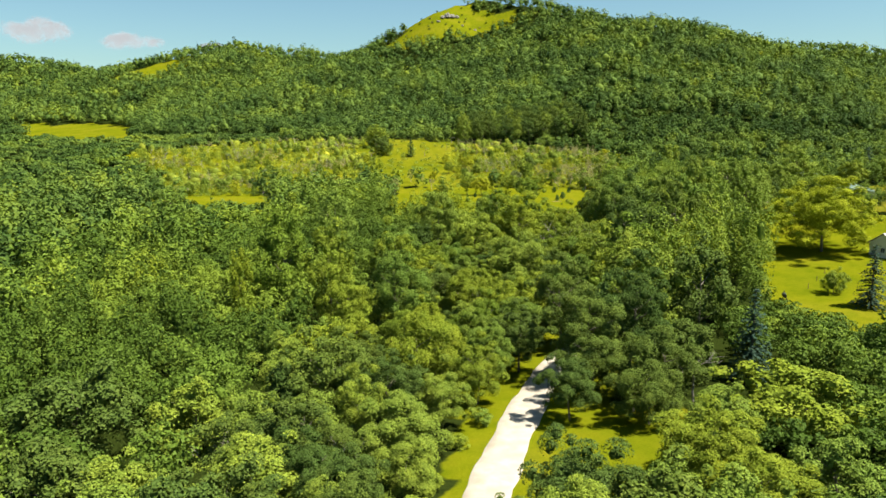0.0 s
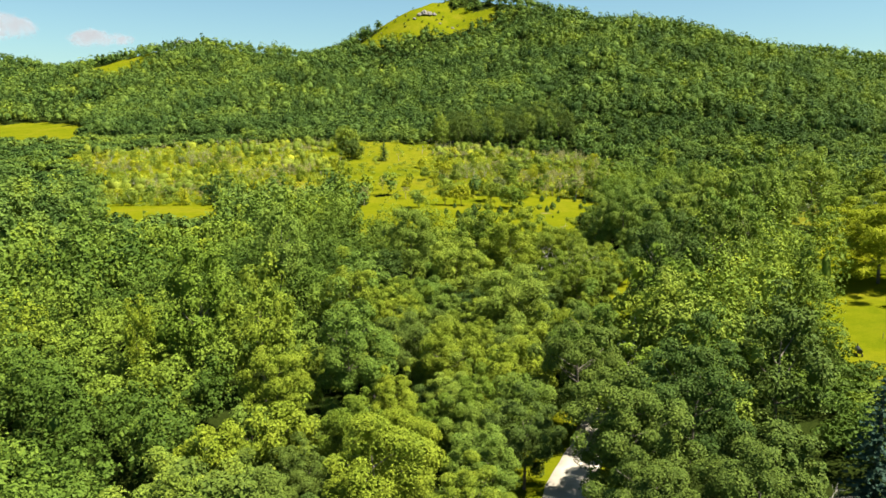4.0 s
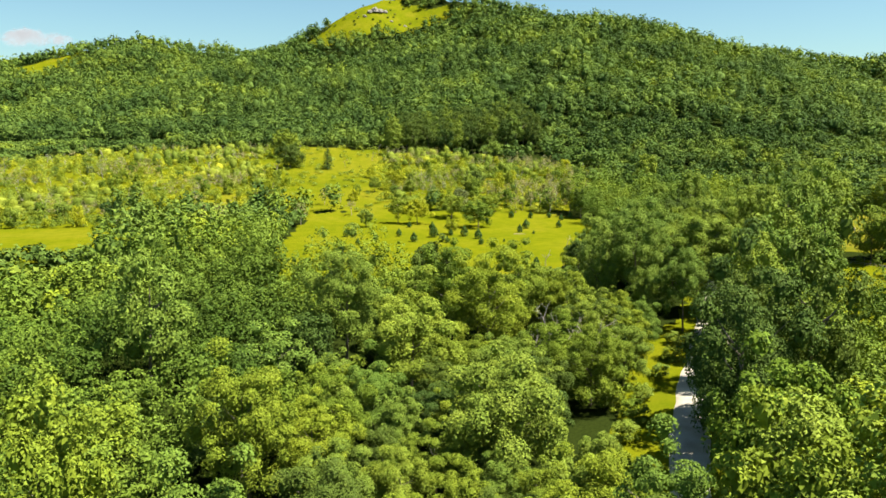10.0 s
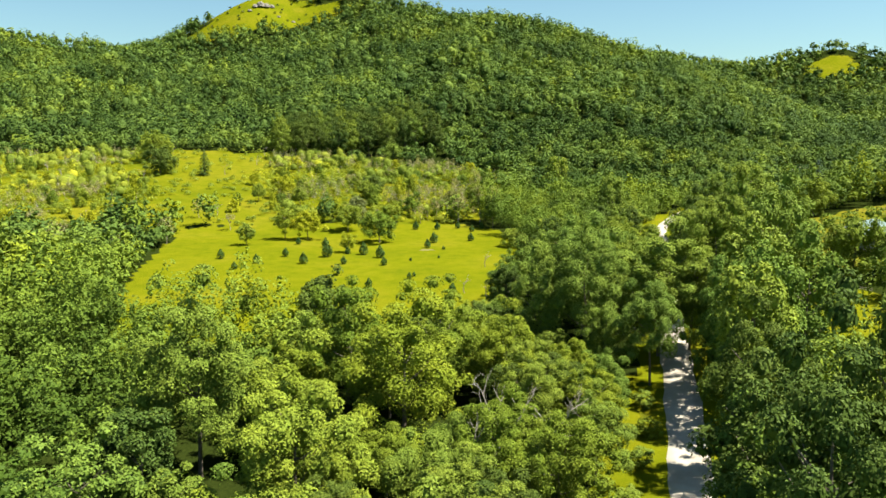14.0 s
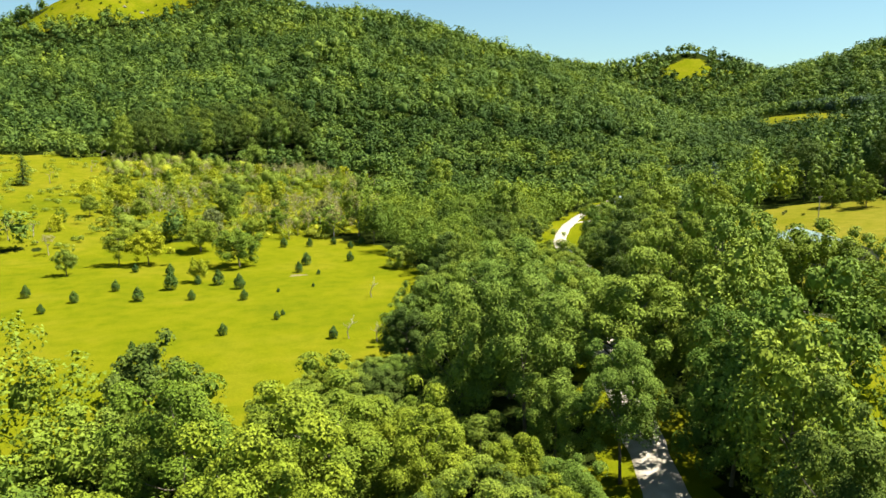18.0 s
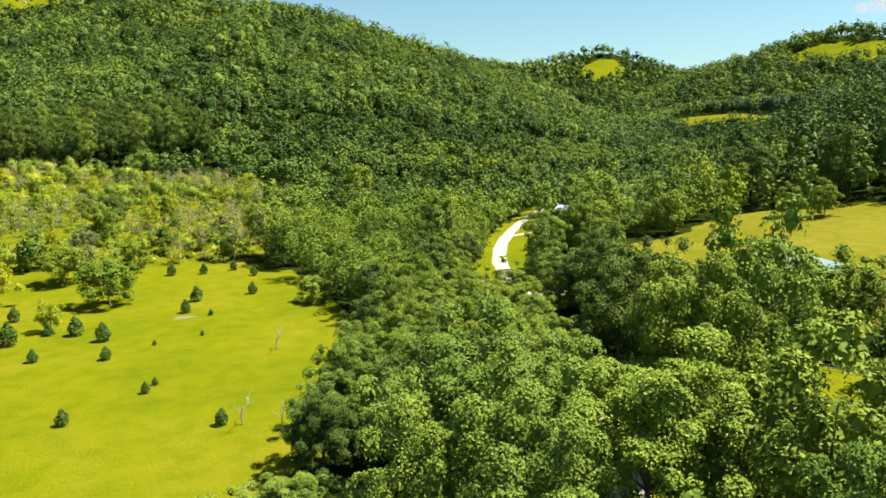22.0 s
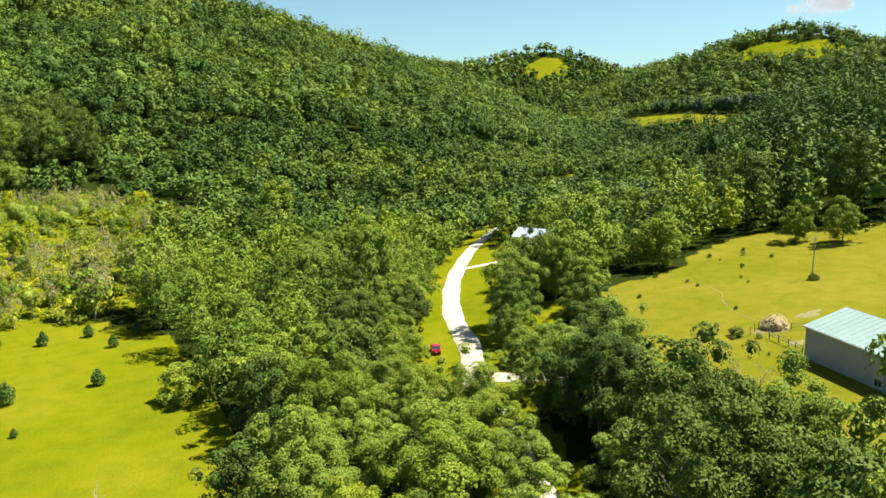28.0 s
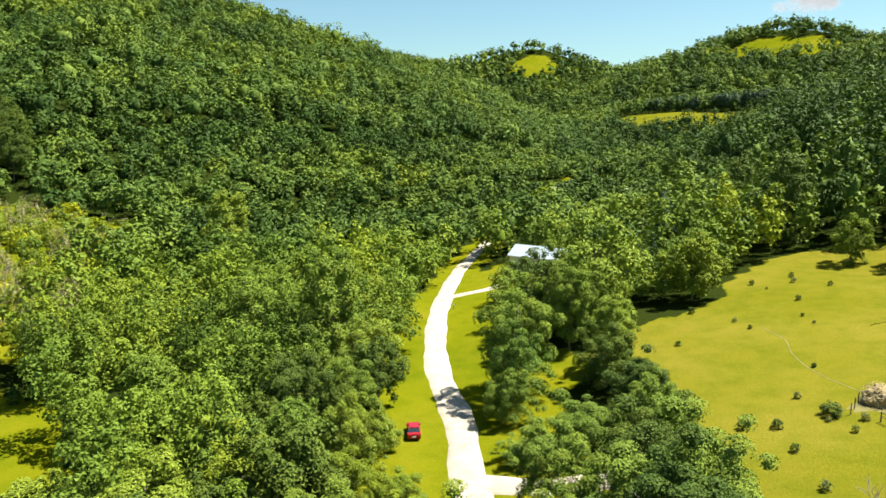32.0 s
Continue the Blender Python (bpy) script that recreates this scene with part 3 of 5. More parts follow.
FLIGHT = smooth_line([(0, 40), (6, 100), (12, 150), (32, 210), (70, 270), (150, 350)], 8)
TREES = [  # x, y, height of the top over the datum, radius, tone
    (0, 120, 8, 7.5, "lime"), (-31, 166, 20, 7, "lime"), (-20, 163, 18, 6, "lime"), (-92, 276, 19, 8, "grey"), (25, 184, 12, 8.5, "green"),
    (52, 178, 28, 8, "dark"), (63.5, 184, 29, 6.8, "dark"), (56, 157, 17, 5, "lime"), (53, 136, 18, 7, "dark"), (37, 126, 17, 7.5, "dark"),
    (-5, 152, 16, 8, "green"), (-15, 146, 11, 6, "lime"), (30, 226, 19, 8.5, "lime"), (-40, 163, 11, 3.5, "lime"), (5, 226, 22, 7.5, "green"),
    (15, 210, 17, 8, "green"), (60, 254, 21, 6.5, "grey"), (90, 239, 25, 8, "green"), (-5, 212, 10, 6, "grey"), (-6, 183, 16, 7, "lime"),
    (29, 208, 7, 6, "green"), (54, 222, 9, 4.5, "lime"), (50, 212, 9, 5, "green"), (65.5, 241, 14, 5, "green"), (59, 228, 8, 4, "green"), (73, 264, 26, 11.5, "grey"), (85, 247, 22, 6, "grey"), (79, 247, 24, 8.5, "grey", 0.12), (66, 248, 23, 7, "grey", 0.08), (71, 236, 15.5, 5.5, "grey", 0.25), (67.5, 207, 20, 6.3, "dark"), (74, 217, 21, 6.3, "green"), (81, 229.5, 21, 6, "grey"), (122, 270, 26, 6.5, "grey"), (144, 274, 21, 8, "lime"), (151, 267, 19.5, 6, "green"), (157, 275, 18.5, 6, "lime"), (138, 273, 17, 5, "green"),
    (80, 224, 23, 7, "green"), (90, 226, 25, 7, "green"), (25, 243, 17, 8, "lime"), (38, 240, 17, 7.5, "lime"), (47, 236, 14, 6, "lime"),
    (84, 213, 12, 6, "grey"), (190, 371, 28.5, 9, "grey"), (160, 361, 20, 6.2, "grey"), (168, 350, 13, 5, "dark"), (143.5, 342, 4, 3, "green"), (150, 338, 8.5, 4.5, "grey"), (156, 332, 12, 5, "grey"), (175, 355, 17, 5.2, "grey"), (151, 352, 9, 3.8, "grey"), (155.5, 356, 14, 4.6, "grey"), (133, 357.5, 5, 3.4, "green"), (127, 344, 4, 3.2, "lime"), (178, 367, 22, 6, "grey"), (216, 369, 19.5, 8, "lime"), (188, 382, 18, 6, "dark"), (203, 403, 12.5, 5.5, "dark"), (184, 371, 14, 4.5, "dark"),
    (131, 320, 15, 5.5, "green"), (141, 384, 21, 6.5, "green"), (107, 368, 11, 6, "lime"), (95, 361, 7, 5, "green"), (104, 330, 14, 6.5, "lime"),
    (109, 281, 26.5, 7.5, "dark"), (107, 259, 31, 7.5, "grey"), (98.5, 260.5, 31, 7.5, "green"), (117, 263, 28, 7, "grey"), (118, 274, 22, 6, "green"), (122, 288, 22, 6, "dark"), (125, 282, 22.5, 5.5, "grey"), (134, 289, 17, 5.5, "green"), (129, 302, 14, 6, "dark"), (161, 338, 13, 4.5, "dark"), (137, 331, 14, 4.5, "grey"), (278, 384, 34, 9, "dark"), (262, 359, 21, 5, "lime"), (264, 347, 23, 5.5, "lime"), (292, 360, 40, 8, "dark"),
    (302, 412, 33, 9, "dark"), (164, 427, 18, 7, "green"), (162, 482, 24, 8, "green"), (126, 366, 15, 6, "dark"), (133, 366, 11.5, 4.6, "green"), (127, 354, 10, 4.8, "green"), (121, 345, 8, 4.2, "lime"), (148, 388, 11, 5, "green"), (141.5, 376, 12, 5, "green"), (150, 403, 13, 5.5, "dark"), (167, 417, 12, 5, "green"), (137, 404, 15, 6.5, "green"),
    (112, 381, 11, 6, "green"), (-26, 218, 23, 7.5, "grey"), (-28, 530, 30, 8, "dark"), (118, 213, 23, 16, "gold", -0.02), (33, 101, 5, 5.5, "dark"), (22, 104, 4.5, 4.6, "dark", 0.2), (27, 111, 8, 5.5, "dark"), (3, 103, 4.5, 4.6, "green"), (-2, 82, 2, 4.6, "green"), (9, 113, 6, 4.6, "lime"), (40, 92, 5, 5.5, "green"), (99.2, 172, 4, 3.2, "green"),
    (44, 118, 6, 6, "dark"), (28, 143, 14, 7, "dark"), (33, 156, 14, 6.5, "green"), (93, 286, 17, 7.5, "lime"), (96.5, 278, 13, 5.5, "green"), (103, 291, 14, 5.5, "grey"), (110, 303, 13, 5.5, "green"), (116, 315, 12, 5, "lime"), (106, 311, 13, 7, "green"), (117, 327, 12, 5, "lime"), (119, 321, 14, 5.5, "green"), (28, 121, 15, 8, "dark"), (37, 110, 8, 7, "dark"), (50, 95, 7, 9, "lime"),
    (34, 82, 6, 6.5, "lime"), (35, 70, 6, 6, "lime"), (45, 73, 6, 5.5, "grey"), (-3, 92, 4, 6.6, "green"), (-20, 115, 5, 7.8, "green"),
    (-31, 97, 5, 6.4, "green"), (-48, 98, 6, 8.5, "dark"), (-41, 75, 5, 7, "dark"), (-34, 78, 3, 5.6, "green"), (-20, 80, 4, 5, "green"),
]
fx, fy, frng = scatter(-420, 700, 45, 640, 7.6, 11)
east = (fx - 143) * 0.8 - (fy - 357) * 0.6
free = ~open_ground(fx, fy) & (np.hypot(fx - 55, fy - 117.5) > 8) & ~((fx > 30) & (fx < 124) & (fy > 566) & (fy < 642)) & (line_distance(fx, fy, ROAD_LINE) > np.where((fy > 128) & (fy < 330), 4.0, np.where((fy > 330) & (fy < 425) & (fx > np.interp(fy, ROAD_LINE[:, 1], ROAD_LINE[:, 0])), 13.0, np.where(fy > 425, 4.2, 6.0)))) & ~((east > 30) & (fy > 280) & (fy < 372) & (fx < 272))
side_ = fx - np.interp(fy, ROAD_LINE[:, 1], ROAD_LINE[:, 0])
free &= ~((fy > 184) & (fy < 264) & (side_ > -15) & (side_ < 4))   # light falls on the road here
free &= ~((fy > 370) & (fy < 425) & (side_ < 0) & (line_distance(fx, fy, ROAD_LINE) < 6.8)) & (np.hypot(fx - 151, fy - 331) > 8) & (np.hypot(fx - 143.5, fy - 313.5) > 5)
free &= (line_distance(fx, fy, [(122 + 1.7 * k, 333 + 2.5 * k) for k in range(11)]) > 5.0) & (np.hypot(fx - 356, fy - 503) > 8)
free &= (np.hypot(fx - 138, fy - 356) > 8) & (np.hypot(fx - 132, fy - 348) > 9)
for tx, ty, th, tr_, tt, *_ in TREES:
    free &= np.hypot(fx - tx, fy - ty) > tr_ * 0.75 + 1.8
away = line_distance(fx, fy, FLIGHT)
ahead = (fy > 55) & (fx > -0.62 * fy - 25) & (fx - 40 < 2.4 * (fy - 60)) & ((np.random.default_rng(2).random(len(fx)) < 0.8) | (away < 110))
fx, fy, away = (v[free & ahead] for v in (fx, fy, away))
near = np.argsort(away)[:195]
is_near = np.zeros(len(fx), bool)
is_near[near] = True
TONE_LABEL = {
    "green": "broad-leaved tree in full mid-green summer foliage", "dark": "tall tree with dense dark green foliage",
    "lime": "sunlit tree with bright yellow-green foliage", "grey": "large tree with grey-green rustling foliage",
    "gold": "wide spreading tree with golden yellow foliage on the lawn"}


def tree_height(x, y):
    """Tall trees on the road's east side, lower ones west of it and up the valley."""
    e = (x - np.interp(y, ROAD_LINE[:, 1], ROAD_LINE[:, 0]))
    low = (x > 0.42 * y) & (y < 172) & (x > 40)
    cleared = ((e > 0) & (e < 55) & (y > 360) & (y < 425)) | ((x > 285) & (x < 375) & (y > 455) & (y < 545) & (e > -30))
    thicket = ((x > -135) & (x < -58) & (y > 250) & (y < 330)) | ((x < -110) & (y > 400))
    young = inside(x, y, [(225, 385), (310, 452), (348, 478), (330, 502), (290, 474), (215, 412)])
    dip = inside(x, y, [(70, 182), (98, 182), (126, 258), (100, 252)])
    hollow = inside(x, y, [(60, 128), (92, 128), (86, 160), (64, 158)])
    hedge = inside(x, y, [(132, 246), (176, 250), (172, 270), (146, 286), (138, 276)])
    fringe = inside(x, y, [(28, 256), (58, 256), (58, 278), (28, 276)])
    under = inside(x, y, [(-62, 112), (24, 112), (44, 172), (84, 262), (20, 262), (-62, 256)])   # low growth between the big trees
    own = np.where(under, 0.66, 1.0) * 0.74 + 0.42 * np.modf(np.abs(np.sin(x * 12.9898 + y * 78.233) * 43758.5))[0]   # every tree its own growth
    return own * np.where(dip, 0.5, np.where(hollow, 0.34, np.where(fringe, 0.45, np.where(hedge, 0.55, 1.0)))) * np.where(young, 0.45, np.where(thicket, 0.45, np.where(low | cleared, 0.55, 1.0))) * valley_height(x, y, e)


def valley_height(x, y, e):
    return 15.5 + (1 - 0.8 * ss(440, 520, y)) * 9 * ss(95, 140, (x - 143) * 0.8 - (y - 357) * 0.6) * ss(300, 360, y) - 3.5 * (1 - ss(90, 125, y)) + 8 * ss(0, 12, e) * (1 - ss(255, 300, y)) * ss(115, 150, y) - 3 * ss(250, 320, y) * (1 - ss(0, 12, e)) + 5 * ss(60, 160, e) * ss(330, 400, y) * (1 - ss(440, 520, y)) - 3 * ss(450, 540, y)


PLANTATION = [(34 + 9.6 * k + (j % 2) * 4.8 + (k * 5 + j * 3) % 4 * 0.9, 571 + 10.5 * j + (k * 7) % 3 * 1.3) for j in range(7) for k in range(10)]
TONES = ["green", "green", "dark", "lime", "grey", "green", "dark"]
for k, (tx, ty, th, tr_, tt, *bare_) in enumerate(TREES):
    tall = th - float(ground_z(tx, ty))
    tree(tx, ty, tall, tr_, tt, seed=k, bare=bare_[0] if bare_ else -0.1 if tall < 22 else -0.04, label=TONE_LABEL[tt], fine_leaves=line_distance(tx, ty, FLIGHT) < 34)
for k, (x, y) in enumerate(PLANTATION):
    tree(x, y, 20 + (k * 7 % 7), 6.4, "dark" if k % 4 else "green", seed=k, bare=0.0, name="poplar", label="tall slender poplar in a row at the hill foot", group="plantation trees", fine_leaves=False)
for k in near:
    h = float(tree_height(fx[k], fy[k]))
    tt = TONES[k % 7] if fy[k] > 265 else ("lime", "green", "lime", "green", "dark")[k % 5] if fy[k] > 120 and fx[k] > -30 else ("dark", "green", "dark")[k % 3]
    if fy[k] > 190 and fx[k] > np.interp(fy[k], ROAD_LINE[:, 1], ROAD_LINE[:, 0]) - 2:
        tt = "dark" if k % 3 else "grey"
    tree(fx[k], fy[k], h, min(7.0, max(4.4, h * frng.uniform(0.33, 0.46))), tt, seed=int(k), bare=-0.02, label=TONE_LABEL[tt], fine_leaves=away[k] < 20)


def body_forms(level):
    """Twelve billowing crown bodies, open below, as corners and triangles."""
    bm = bmesh.new()
    bmesh.ops.create_icosphere(bm, subdivisions=level, radius=1.0)
    co = np.array([v.co for v in bm.verts])
    tri = np.array([[v.index for v in f.verts] for f in bm.faces])
    bm.free()
    tri = tri[co[tri].mean(1)[:, 2] > -0.6]
    forms = []
    for s in range(12):
        o1, o2 = Vector((s * 3.1, 0, 0)), Vector((0, s * 2.3, 1.0))
        puff = np.array([0.62 * abs(noise.noise(Vector(c) * 1.9 + o1)) + 0.42 * abs(noise.noise(Vector(c) * 3.7 + o2)) + 0.3 * noise.noise(Vector(c) * 0.9 + o2) for c in co])
        forms.append(co * (0.74 + puff)[:, None])
    return np.stack(forms), tri


BODIES = {1: body_forms(1)}


def woods(name, x, y, rng, leaf, per, label, rmin=3.6, rmax=5.6, tall=None, lobes=6, stray=0.2, mat="woods", body=1, core=0.86, skin=False):
    """Many trees far off, joined: each a heap of leaf clusters round its lobes, with a tone of its own, shifted by
    place.
    """
    k = len(x)
    z = ground_z(x, y)
    hp, hn, grow = (np.stack(v) for v in zip(*(clump_points(500 + s, lobes, per, 1.0, stray) for s in range(12))))
    if skin:   # leaves over the billows of the crown itself
        bv, bf = BODIES[body]
        tri = bf[rng.integers(len(bf), size=(12, per))]
        w = rng.dirichlet((1, 1, 1), (12, per))
        hp = np.stack([(bv[s][tri[s]] * w[s][..., None]).sum(1) for s in range(12)])
        hn = hp / np.linalg.norm(hp, axis=2)[..., None]
        hp = hp + hn * rng.uniform(-0.05, 0.07, (12, per, 1))
        hn = hn + rng.normal(size=hn.shape) * stray + (0, 0, 0.5)
        hn /= np.linalg.norm(hn, axis=2)[..., None]
        grow = np.ones((12, per))
    pick, a = rng.integers(12, size=k), rng.uniform(0, 6.28, k)
    r = rmin + (rmax - rmin) * rng.beta(1.2, 1.7, k)
    h = (tall if tall is not None else 7.5 + 1.15 * r) * rng.uniform(0.72, 1.3, k)
    c, s = np.cos(a)[:, None], np.sin(a)[:, None]
    turned = lambda v: np.stack([v[..., 0] * c - v[..., 1] * s, v[..., 0] * s + v[..., 1] * c, v[..., 2]], -1)
    p = turned(hp[pick]) * np.stack([r, r, h * 0.45], -1)[:, None] + np.stack([x, y, z + h * (0.46 if skin else 0.52)], -1)[:, None]
    v, f = leaves_at(rng, p.reshape(-1, 3), turned(hn[pick]).reshape(-1, 3), leaf * np.minimum(grow[pick].ravel(), 1.35), 3)
    # the dense inside of every crown: a lumpy closed body under the leaves
    bv, bf = BODIES[body]
    q_ = turned(bv[pick]) * (np.stack([r, r, h * 0.45], -1) * core)[:, None] + np.stack([x, y, z + h * (0.44 if skin else 0.5)], -1)[:, None]
    nb = bv.shape[1]
    f = np.concatenate([f, (bf[None] + nb * np.arange(k)[:, None, None]).reshape(-1, 3) + len(v)])
    v = np.concatenate([v, q_.reshape(-1, 3)])
    me = mesh_of(name, v, f, LEAF[mat], True)
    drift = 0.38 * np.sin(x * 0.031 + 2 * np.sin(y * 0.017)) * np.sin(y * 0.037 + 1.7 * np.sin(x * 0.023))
    # hillside toned down: the slope's shading is put into its leaf colour
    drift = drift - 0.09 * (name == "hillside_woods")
    # chance tone, lowered in the east, south, south-west and along the hill foot
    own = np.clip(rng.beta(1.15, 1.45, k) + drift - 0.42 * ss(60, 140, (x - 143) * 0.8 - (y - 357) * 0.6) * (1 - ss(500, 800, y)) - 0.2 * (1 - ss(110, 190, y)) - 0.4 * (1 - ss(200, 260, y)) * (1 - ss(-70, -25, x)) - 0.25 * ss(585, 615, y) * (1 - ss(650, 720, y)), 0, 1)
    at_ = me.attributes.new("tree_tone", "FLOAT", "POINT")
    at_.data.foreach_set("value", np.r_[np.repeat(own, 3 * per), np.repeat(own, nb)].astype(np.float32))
    return tagged(new(name, me), label, "woodland", kind="stuff")


far_ = ~is_near
belt = far_ & (away < 120)
rest = far_ & ~belt
close = belt & (away < 85)
belt &= ~close
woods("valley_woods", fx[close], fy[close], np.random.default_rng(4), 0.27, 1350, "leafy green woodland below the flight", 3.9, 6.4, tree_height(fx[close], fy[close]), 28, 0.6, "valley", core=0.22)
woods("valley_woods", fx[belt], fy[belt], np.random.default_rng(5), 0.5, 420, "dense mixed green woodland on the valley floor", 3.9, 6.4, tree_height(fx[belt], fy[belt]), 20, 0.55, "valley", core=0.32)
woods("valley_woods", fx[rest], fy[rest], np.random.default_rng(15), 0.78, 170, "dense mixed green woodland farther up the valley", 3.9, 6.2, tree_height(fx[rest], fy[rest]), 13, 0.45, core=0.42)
hx, hy, hrng = scatter(-1400, 1500, 380, 2000, 10.5, 17)
hx, hy = hx + hrng.uniform(-2.6, 2.6, len(hx)), hy + hrng.uniform(-2.6, 2.6, len(hy))
hz = ground_z(hx, hy)
dist = np.hypot(hx - 60, hy - 200)
# slopes that face the valley only
face = (ground_z(hx - 8 * (hx - 60) / dist, hy - 8 * (hy - 200) / dist) - hz) < 1.6
keep = ~open_ground(hx, hy) & face & (hx > -0.66 * hy - 20) & (hx - 60 < 2.7 * (hy - 230)) & ~((hy < 637) & (hx > -425) & (hx < 705)) & (dist < 2150)
hx, hy, dist = hx[keep], hy[keep], dist[keep]
for nm, lo, hi, leaf_, per_, ra_, rb_ in (("hillside_woods", 0, 800, 0.85, 190, 3.6, 10.5), ("upper_woods", 800, 1300, 1.3, 80, 4.0, 10.5), ("ridge_woods", 1300, 3000, 2.3, 26, 4.4, 10.5)):
    a_ = (dist >= lo) & (dist < hi)
    thin = np.random.default_rng(9).random(len(hx)) < (1.0 if hi < 1200 else 0.8 if hi < 2000 else 0.6)
    a_ &= thin
    woods(nm, hx[a_], hy[a_], np.random.default_rng(6 + lo), leaf_, per_, "dense green deciduous forest covering the hills", ra_, rb_, lobes=11 if hi < 900 else 8 if hi < 2000 else 6, stray=0.42, core=0.5)

row_x, row_y = [], []
for (ax, ay), (bx, by) in zip([(800, 850), (750, 760), (705, 680)], [(750, 760), (705, 680), (735, 655)]):
    for j in range(14):
        for d in (5, 13, 21):
            row_x.append(ax + (bx - ax) * j / 14 + d), row_y.append(ay + (by - ay) * j / 14 - 0.7 * d)
woods("conifer_row", np.array(row_x), np.array(row_y), np.random.default_rng(71), 1.0, 90, "dark row of tall evergreens behind the valley field", 3.0, 5.0, np.full(len(row_x), 17.0), 6, 0.4, "needle", body=1, core=0.8, skin=True)
for k, (x, y, h) in enumerate([(-62, 1272, 12), (-52, 1278, 10), (-40, 1284, 13), (-33, 1288, 9), (150, 1262, 11), (140, 1250, 9)]):
    tree(x, y, h, 4.2, "dark", seed=k, bare=0.05, label="dark green tree on the edge of the hilltop clearing", group="hilltop trees", fine_leaves=False)
# the woods go on behind and beside the flight
ox, oy, orng = scatter(-280, 340, -110, 420, 11.5, 13)
beside = ~((oy > 55) & (ox > -0.62 * oy - 25) & (ox - 40 < 2.4 * (oy - 60))) & ~open_ground(ox, oy) & (line_distance(ox, oy, ROAD_LINE) > 7)
woods("outer_woods", ox[beside], oy[beside], np.random.default_rng(81), 0.9, 90, "dense mixed green woodland beside and behind the road", 4.2, 7.4, np.full(int(beside.sum()), 13.0), 8, 0.42, body=1, core=0.84, skin=True)


# ---- parts kit ----
def part(name, bm, mat, parent=None, label=""):
    me = bpy.data.meshes.new(name)
    bmesh.ops.recalc_face_normals(bm, faces=bm.faces)
    bm.to_mesh(me)
    bm.free()
    me.materials.append(mat)
    ob = new(name, me)
    ob.parent = parent
    return tagged(ob, label)


def thing(name, x, y, turn=0.0, label="", category="", group="", lift=0.0):
    ob = new(name)
    ob.matrix_world = pose(x, y, float(ground_z(x, y)) + lift, 0, 0, turn)
    return tagged(ob, label, category, group)


def block(bm, x0, x1, y0, y1, z0, z1, bevel=0.0):
    r = bmesh.ops.create_cube(bm, size=1.0, matrix=Matrix.LocRotScale(((x0 + x1) / 2, (y0 + y1) / 2, (z0 + z1) / 2), None, (x1 - x0, y1 - y0, z1 - z0)))
    if bevel:
        bmesh.ops.bevel(bm, geom=list({e for v in r["verts"] for e in v.link_edges}), offset=bevel, segments=2, affect="EDGES")
    return bm


def block_part(name, dims, mat, parent, label="", bevel=0.0):
    return part(name, block(bmesh.new(), *dims, bevel), mat, parent, label)


def prism(pts, x0, x1):
    """A solid from an outline in y, z, drawn out along x."""
    bm = bmesh.new()
    a = [bm.verts.new((x0, y, z)) for y, z in pts]
    b = [bm.verts.new((x1, y, z)) for y, z in pts]
    bm.faces.new(a), bm.faces.new(b[::-1])
    for k in range(len(pts)):
        bm.faces.new((a[k], b[k], b[(k + 1) % len(pts)], a[(k + 1) % len(pts)]))
    return bm


def round_part(name, p0, p1, r0, r1, mat, parent, sides=10, label=""):
    v, f = tube([p0, (Vector(p0) + Vector(p1)) / 2, p1], (r0, (r0 + r1) / 2, r1), sides)
    bm = bmesh.new()
    vs = [bm.verts.new(p) for p in v]
    for q_ in f:
        bm.faces.new([vs[k] for k in q_])
    bm.faces.new(vs[:sides]), bm.faces.new(vs[-sides:])
    return part(name, bm, mat, parent, label)


def surface(name, c, rough=0.7, vary=0.15, scale=4.0, metal=0.0, spec=0.4):
    m, n, l, b = material(name, rough)
    b.inputs["Metallic"].default_value, b.inputs["Specular IOR Level"].default_value = metal, spec
    t1, t2 = noise_node(n, l, scale, 5, 0.65), noise_node(n, l, scale * 0.13, 3)
    lo, hi = tuple(v * (1 - vary) for v in c), tuple(min(1, v * (1 + vary)) for v in c)
    a = ramp(n, l, t1.outputs["Fac"], [(0.3, lo), (0.7, hi)]).outputs[0]
    l.new(mix(n, l, 0.5, a, ramp(n, l, t2.outputs["Fac"], [(0.3, (0.85, 0.85, 0.85)), (0.7, (1, 1, 1))]).outputs[0], "MULTIPLY"), b.inputs["Base Color"])
    return m


SIDING = surface("grey_siding", (0.3, 0.295, 0.29), 0.6)
WHITE = surface("white_paint", (0.6, 0.592, 0.56), 0.55, 0.06)
ROOFGREEN = surface("pale_green_metal_roof", (0.225, 0.305, 0.275), 0.4, 0.07, 1.5, 0.1, 0.5)
ROOFBLUE = surface("pale_blue_metal_roof", (0.36, 0.416, 0.48), 0.4, 0.1, 1.5, 0.1, 0.5)
ROOFGREY = surface("grey_shingles", (0.3, 0.29, 0.29), 0.85, 0.2, 6)
REDPAINT = surface("red_paint", (0.35, 0.03, 0.03), 0.6, 0.2)
CARRED = surface("red_car_paint", (0.33, 0.012, 0.02), 0.25, 0.05, 1.0, 0.2, 0.6)
GLASS = surface("dark_glass", (0.02, 0.025, 0.03), 0.08, 0.1, 1.0, 0.0, 0.8)
RUBBER = surface("black_rubber", (0.02, 0.02, 0.02), 0.8)
STEEL = surface("steel", (0.5, 0.5, 0.5), 0.35, 0.1, 3.0, 0.8, 0.5)
BLACKIRON = surface("black_iron", (0.02, 0.02, 0.022), 0.5)
